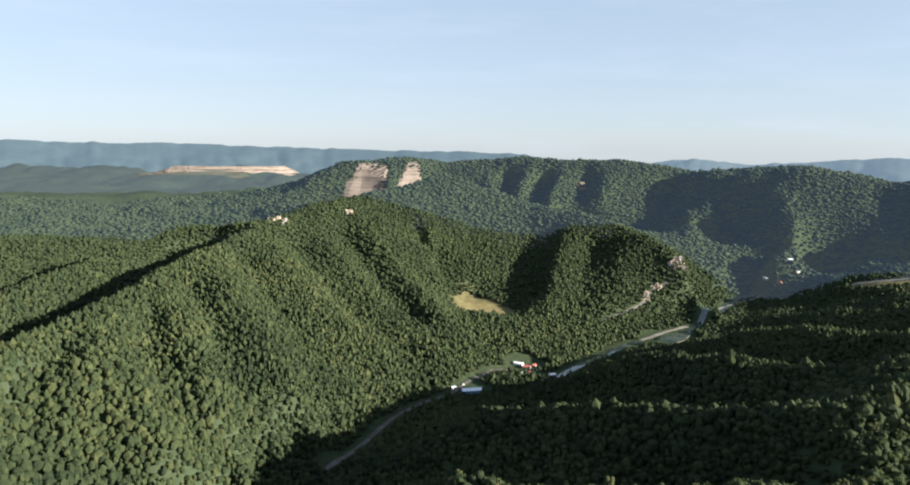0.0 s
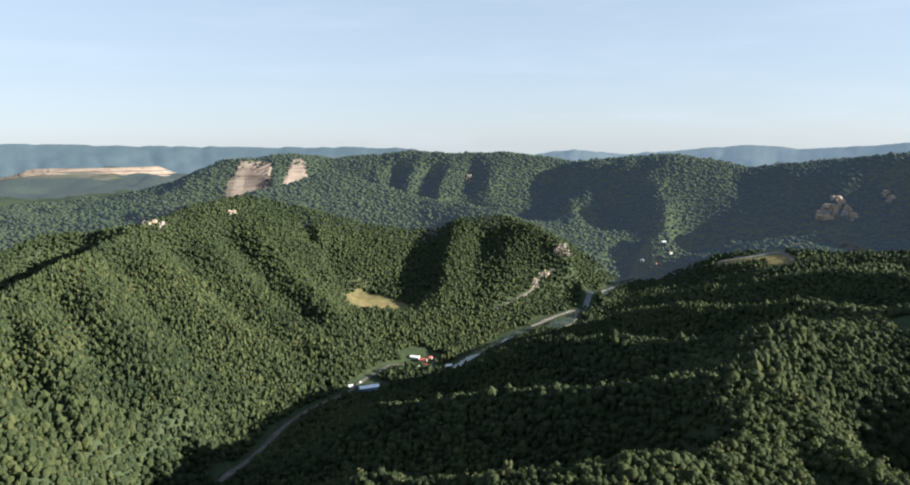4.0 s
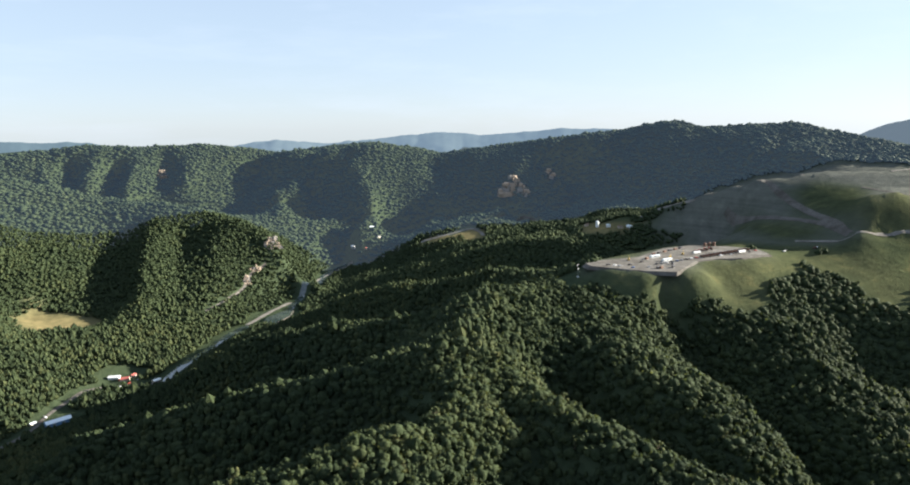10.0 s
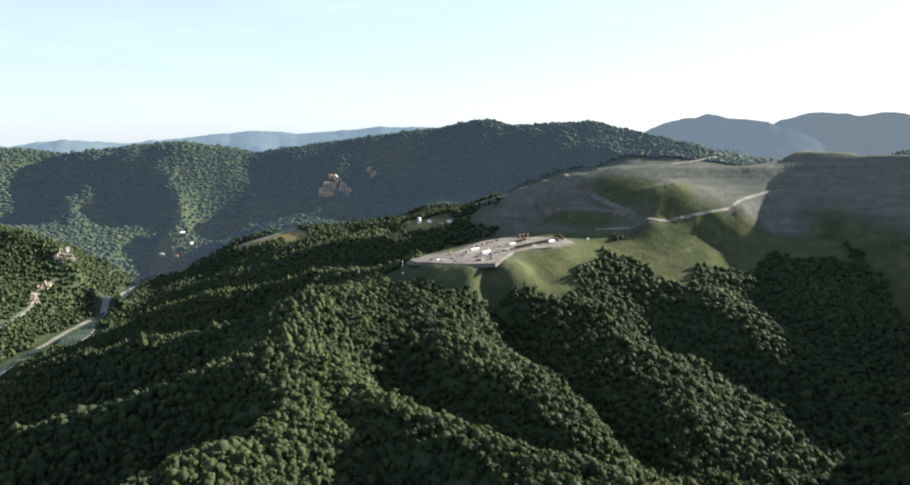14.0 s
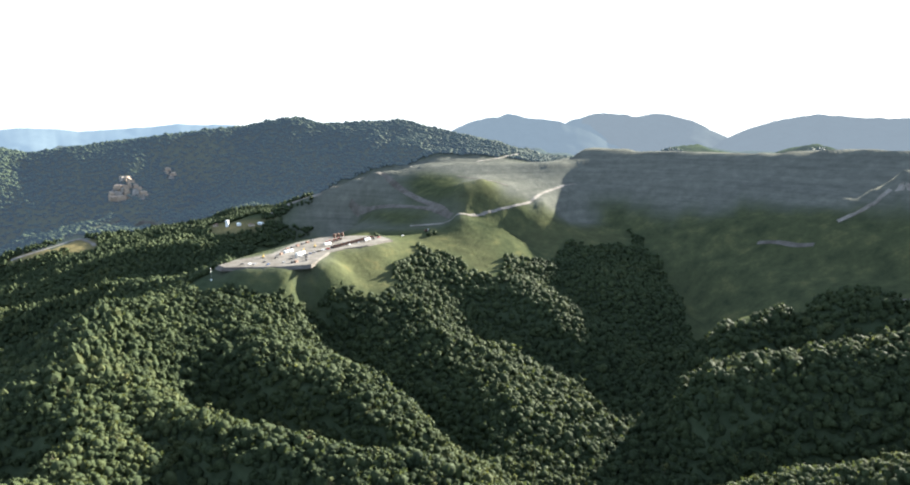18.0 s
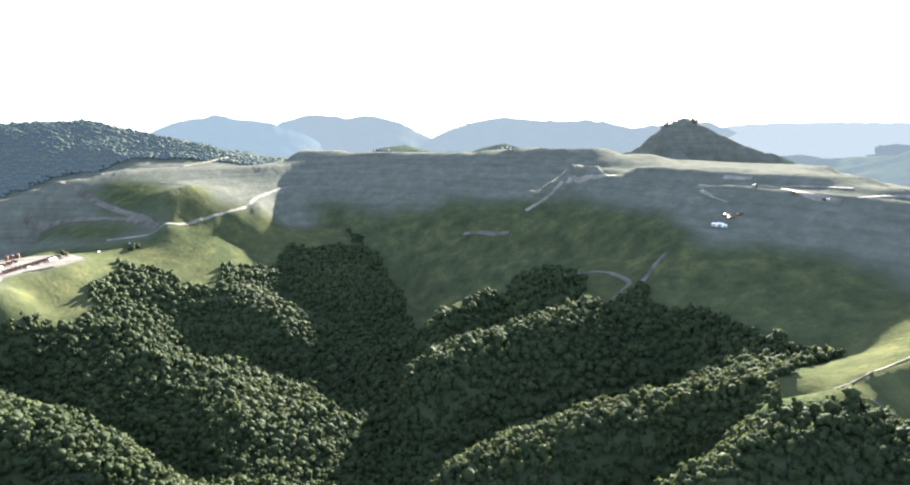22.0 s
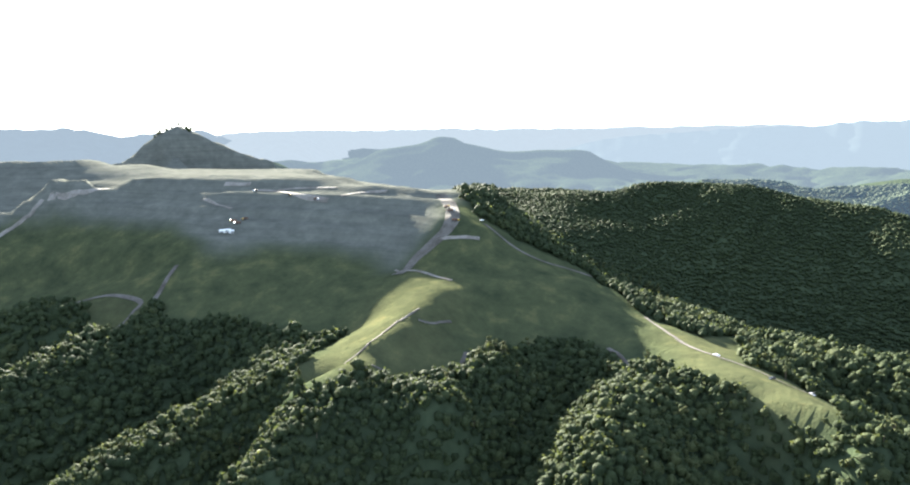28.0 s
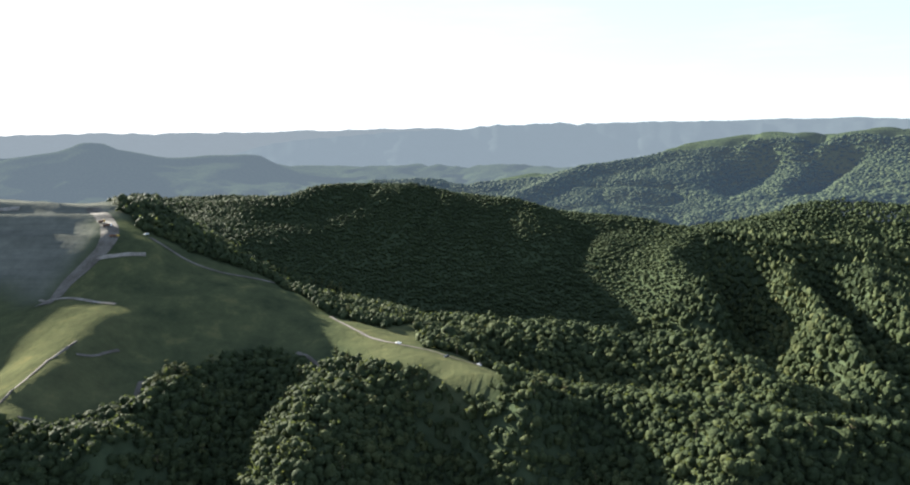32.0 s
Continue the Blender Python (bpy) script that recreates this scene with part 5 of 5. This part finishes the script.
# ---- single trees ----
def tree_kind(seed, height, spread):
    rng = random.Random(seed)
    ob = root("tree", "", "tree", "trees at the edge of the woods")
    trunk = bmesh.new()
    bmesh.ops.create_cone(trunk, cap_ends=True, segments=7, radius1=0.28, radius2=0.10, depth=height * 0.75)
    bmesh.ops.translate(trunk, vec=(0, 0, height * 0.375), verts=trunk.verts)
    for _ in range(5):
        limb = bmesh.new()
        bmesh.ops.create_cone(limb, cap_ends=True, segments=5, radius1=0.10, radius2=0.03, depth=spread)
        bmesh.ops.translate(limb, vec=(0, 0, spread / 2), verts=limb.verts)
        turn = Matrix.Rotation(rng.uniform(0, 6.28), 4, "Z") @ Matrix.Rotation(rng.uniform(0.6, 1.1), 4, "Y")
        bmesh.ops.transform(limb, matrix=Matrix.Translation((0, 0, height * rng.uniform(0.35, 0.7))) @ turn, verts=limb.verts)
        scrap = bpy.data.meshes.new("limb")
        limb.to_mesh(scrap)
        limb.free()
        trunk.from_mesh(scrap)
        bpy.data.meshes.remove(scrap)
    part("trunk", trunk, BARK, ob)
    verts, tris, tone, at = [], [], [], 0
    for k in range(11):
        v, f = crown_shape(2, 10, seed * 20 + k)
        up = rng.uniform(0.38, 0.92)
        reach = spread * (1.05 - abs(up - 0.6) * 1.5) * rng.uniform(0.2, 0.75)
        way = rng.uniform(0, 6.28)
        size = spread * rng.uniform(0.30, 0.48)
        v = v * np.array([size, size, size * 0.85]) + np.array([reach * math.cos(way), reach * math.sin(way), height * up])
        verts.append(v)
        tris.append(f + at)
        tone.append(np.full(len(v), rng.uniform(0.45, 0.95)))
        at += len(v)
    crown = new("crown", mesh_of("crown", np.concatenate(verts), np.concatenate(tris), LEAVES, True, {"tone": np.concatenate(tone)}))
    crown.parent = ob
    return ob


def grove(kinds, spots, label, seed, sink=0.2):
    rng = random.Random(seed)
    for x, y in spots:
        made = copy_thing(rng.choice(kinds), Matrix())
        made.scale = (rng.uniform(0.85, 1.2),) * 3
        x, y = x + rng.uniform(-2, 2), y + rng.uniform(-2, 2)
        grown = made.scale[0]
        z = float(ground_z(np.array([x]), np.array([y]))[0]) - sink
        made.matrix_basis = pose(x, y, z, 0, 0, rng.uniform(0, 360)) @ Matrix.Scale(grown, 4)
        made["label"] = label


# ---- the mine yard on the ridge ----
YARD = 203.0
slab("mine_yard", [(610, 592), (641, 593), (691, 576), (768, 595), (814, 586), (849, 546), (861, 509), (841, 480), (788, 487), (756, 505), (730, 512), (656, 487), (631, 517), (603, 576)], YARD, 4, gravel_paint("pale_yard", 0.14), "pale gravel equipment yard on the ridge crest")


def row(maker, spots, turn, z=YARD):
    for n, (x, y) in enumerate(spots):
        stand(maker(n), x, y, z, turn + (n * 37) % 11 - 5)


_first = haul_truck(CARS[1], "dark haul truck parked in a long row on the yard", "row of haul trucks")
_line = np.array([(753, 521), (842, 512)], float)
HEAD = math.degrees(math.atan2(*(_line[1] - _line[0])[::-1]))
for k in range(14):
    x, y = _line[0] + (_line[1] - _line[0]) * k / 13
    one = _first if k == 0 else copy_thing(_first, Matrix())
    one.matrix_basis = pose(x, y, YARD, 0, 0, HEAD + 75 + (k * 37) % 7)
row(lambda n: haul_truck(CARS[2], "red haul truck parked on the yard", "red haul trucks"), [(779, 547), (789, 548), (800, 548), (810, 548)], HEAD + 80)
row(lambda n: pickup(CARS[(1, 0, 3, 1, 4, 1, 3)[n]], ("black", "white", "grey", "black", "blue", "black", "grey")[n] + " pickup parked on the gravel yard"), [(623, 566), (627, 558), (629, 552), (643, 548), (634, 535), (669, 551), (650, 524)], HEAD)
row(lambda n: storage_tank("rust-brown storage tank at the edge of the yard", 2.2, 5.5, RUST), [(823, 566), (830, 564), (837, 561)], 0)
row(lambda n: trailer("long white semi-trailer parked on the yard"), [(768, 540), (819, 506)], HEAD)
row(lambda n: building("office_trailer", "long low white site office with a flat roof", "site office", 14, 4, 2.8, 0.4, WHITE, ROOF_METAL, 4, 1, 1.0), [(707, 561), (701, 537)], HEAD)
row(lambda n: container(("dark", "rusty", "dark", "dark", "rusty")[n] + " shipping container on the yard", (DARK, RUST, DARK, DARK, RUST)[n], "yard containers"), [(655, 514), (659, 512), (689, 518), (674, 506), (690, 560)], HEAD + 20)
row(lambda n: excavator("yellow excavator parked on the gravel yard"), [(715, 543), (750, 549), (665, 569)], HEAD + 40)
row(lambda n: pickup(CARS[(0, 3, 1, 2)[n]], ("white", "grey", "black", "red")[n] + " pickup near the far end of the yard"), [(781, 512), (798, 508), (831, 502), (847, 503)], HEAD)
row(lambda n: pickup(CARS[(1, 3, 0, 1, 4, 3, 1, 0, 2)[n]], ("black", "grey", "white", "black", "blue", "grey", "black", "white", "red")[n] + " pickup in the row along the middle of the yard"), [(672 + 9 * n, 530 - 0.8 * n) for n in range(9)], HEAD + 80)
row(lambda n: container(("rusty", "dark", "rusty", "dark", "rusty", "dark")[n] + " shipping container at the back of the yard", (RUST, DARK, RUST, DARK, RUST, DARK)[n], "containers at the back of the yard"), [(720 + 13 * n, 573 + 1.2 * n) for n in range(6)], HEAD + 4)
stand(light_tower("tall mast with white lamp heads on the wooded knob", 14), *(589, 585), None, 20)
stand(haul_truck(CARS[0], "white truck on the haul road", "trucks on the road"), *(950, 474), None, HEAD)
stand(pickup(CARS[0], "white pickup on the haul road"), *(904, 493), None, HEAD)

# ---- tank site and upper valley ----
stand(storage_tank("tall white storage tank at a gravel site", 3.6, 13, WHITE), *(1051, 988))
for n, (x, y) in enumerate([(1087, 1054), (1051, 957), (1050, 923), (1059, 906)]):
    stand(building("shed", ("tan", "white", "tan", "white")[n] + " metal shed beside the tall tank", "shed", 14 - n, 8, 4, 1.2, (TAN_WALL, WHITE)[n % 2], (RUST, ROOF_METAL)[n % 2], 2, 1), x, y, None, 30 + 17 * n)
stand(rock_face("pale cut rock face above the upper valley", 95, 48, 22, SAND, 5, 5), *(1264, 1532), None, -39)
stand(rock_face("small pale rock cut on a spur", 32, 22, 12, SAND, 6, 3), *(1427, 1554), None, -42)

# ---- the valley farm ----
stand(building("barn", "long blue barn with a pale metal roof on the valley floor", "barn", 30, 12, 5, 2.4, BLUE_WALL, ROOF_METAL, 4, 2, 4.0), *(29, 982), None, 12)
stand(building("shed", "small shed beside the blue barn", "shed", 7, 5, 3, 1.0, TAN_WALL, ROOF_METAL, 1, 1), *(1, 993), None, 30)
stand(building("house", "low house with a white roof beside the valley road", "house", 16, 8, 3.2, 1.8, WHITE, WHITE, 4, 1, 1.0), *(114, 1112), None, -28)
stand(building("house", "house with a red roof beside the valley road", "house", 13, 9, 3.4, 2.2, TAN_WALL, RED_ROOF, 3, 1, 1.0), *(127, 1098), None, -20)
stand(building("garage", "small red-roofed garage by the house", "garage", 8, 7, 3, 1.4, TAN_WALL, RED_ROOF, 1, 1), *(140, 1107), None, 40)
stand(building("shed", "small shed with a white roof near the stream", "shed", 11, 7, 3.2, 1.2, TAN_WALL, WHITE, 2, 1), *(165, 1058), None, 20)
stand(storage_tank("small white tank near the houses", 1.3, 2.6, WHITE), *(181, 1106))
for n, (x, y) in enumerate([(117, 1073), (130, 1080), (143, 1086), (16, 1009)]):
    stand(pickup(CARS[(0, 2, 3, 0)[n]], ("white", "red", "grey", "white")[n] + " pickup parked by the farm buildings"), x, y, None, 40 * n)
slab("pond", [(387, 1233), (412, 1269), (448, 1291), (472, 1284), (452, 1251), (421, 1227), (394, 1211)], 9.6, 1.5, WATER, "still pond that mirrors the pale sky")
stand(building("mill", "grey industrial shed at the valley bend", "shed", 22, 10, 6, 2, GREY, WHITE, 2, 1), *(772, 1614), None, 70)
for n, (x, y) in enumerate([(834, 1623), (843, 1600), (799, 1591)]):
    stand(building("house", "small house at the valley bend", "house", 11, 8, 3.2, 1.8, (WHITE, TAN_WALL, TAN_WALL)[n], (ROOF_METAL, GREY, RED_ROOF)[n], 2, 1, 1.0), x, y, None, 25 * n)
stand(rock_face("pale sandstone cliff in the wooded hillside", 42, 20, 9, SAND, 11, 4), *(500, 1476), None, -19)
stand(rock_face("pale rock cut beside the hill road", 30, 12, 7, SAND, 12, 3), *(446, 1443), None, -17)
stand(rock_face("pale rock cut beside the hill road", 16, 14, 6, SAND, 13, 3), *(418, 1413), None, -16)
stand(rock_face("long pale rock ledge on the ridge crest", 62, 11, 8, SAND, 14, 2), *(-394, 1429), None, 15)
stand(rock_face("short pale rock ledge on the ridge", 26, 8, 6, SAND, 15, 2), *(-263, 1600), None, 9)
stand(rock_face("pale rock showing on a far spur", 26, 22, 9, SAND, 16, 3), *(415, 2207), None, -11)

# ---- far mine walls ----
highwall("tall pale mined cliff cut in benches under a wooded top", [(-400, 2165), (-350, 2170), (-280, 2184), (-222, 2198)], 250, 7, 9, 13, 300, 5.0, True)
highwall("narrow pale mined cliff beside the wooded nose", [(-200, 2205), (-165, 2206), (-112, 2216)], 266, 6.5, 8, 13, 320, 2.0, True)
highwall("long low mined bench on the far plateau", [(-1449, 2853), (-1200, 2826), (-1041, 2867), (-885, 2929), (-646, 3134)], 218, 17.2, 3, 40, 340)

# ---- works on the mine plateau ----
for n, (x, y) in enumerate([(793, -320), (789, -324), (783, -326)]):
    stand(building("plant_shed", "pale metal plant shed on the mine slope", "shed", 9 - 2 * n, 5, 3, 0.9, WHITE, WHITE, 2, 1), x, y, None, 20 + 35 * n)
for n, (x, y) in enumerate([(800, -336), (790, -337), (799, -351), (856, -393), (795, -413), (758, -431), (548, -486), (568, -497), (579, -500)]):
    stand(haul_truck(CARS[0] if n % 2 else YELLOW, "haul truck standing on the mine road", "trucks on the mine"), x, y, None, 40 + 31 * n)
stand(pickup(CARS[0], "white pickup at the head of the fill"), *(547, -525), None, 60)
for n, (x, y) in enumerate([(234, -480), (184, -463), (162, -479)]):
    stand(pickup(CARS[(0, 1, 3)[n]], "pickup parked beside the meadow track"), x, y, None, 70 * n)

# ---- trees that stand clear of the woods ----
KINDS = [tree_kind(k, h, w) for k, (h, w) in enumerate(((13, 3.6), (15, 2.6), (11, 4.2)))]
for k, kind in enumerate(KINDS):
    _at = [(480, -672), (474, -682), (464, -688)][k]
    kind["label"] = "slender green tree beside the fill road"
    stand(kind, *_at)
grove(KINDS, [(461, -695), (460, -705), (455, -713), (449, -722), (445, -729), (439, -733)], "young tree in a row beside the fill road", 1)
grove(KINDS, [(382, -373), (375, -369), (371, -373), (367, -376), (366, -383), (387, -385)], "tall tree at the foot of the grass hill", 2)
grove(KINDS, [(331, -564), (321, -583), (302, -585), (281, -582), (254, -559), (237, -553), (206, -506), (185, -492), (288, -610), (287, -645)], "rounded tree beside the meadow", 3)
grove(KINDS, [(386, -381), (376, -379), (374, -387), (275, -453), (259, -439)], "tree at the edge of the dark grass slope", 4)

_bushy = tree_kind(7, 13, 6.0)
_bushy["label"] = "spreading tree on the top of the bare butte"
stand(_bushy, 1748, -606)
grove([_bushy], [(1745, -627), (1742, -634), (1749, -614), (1741, -622), (1753, -590), (1757, -578), (1760, -566), (1766, -551), (1765, -558), (1735, -628)], "spreading tree on the top of the bare butte", 5, 5.5)
_x, _y = scatter(45, 310, 560, 900, 400)
grove(KINDS, list(zip(_x.tolist(), _y.tolist()))[:290], "rounded broadleaf tree standing out of the near woods", 6)
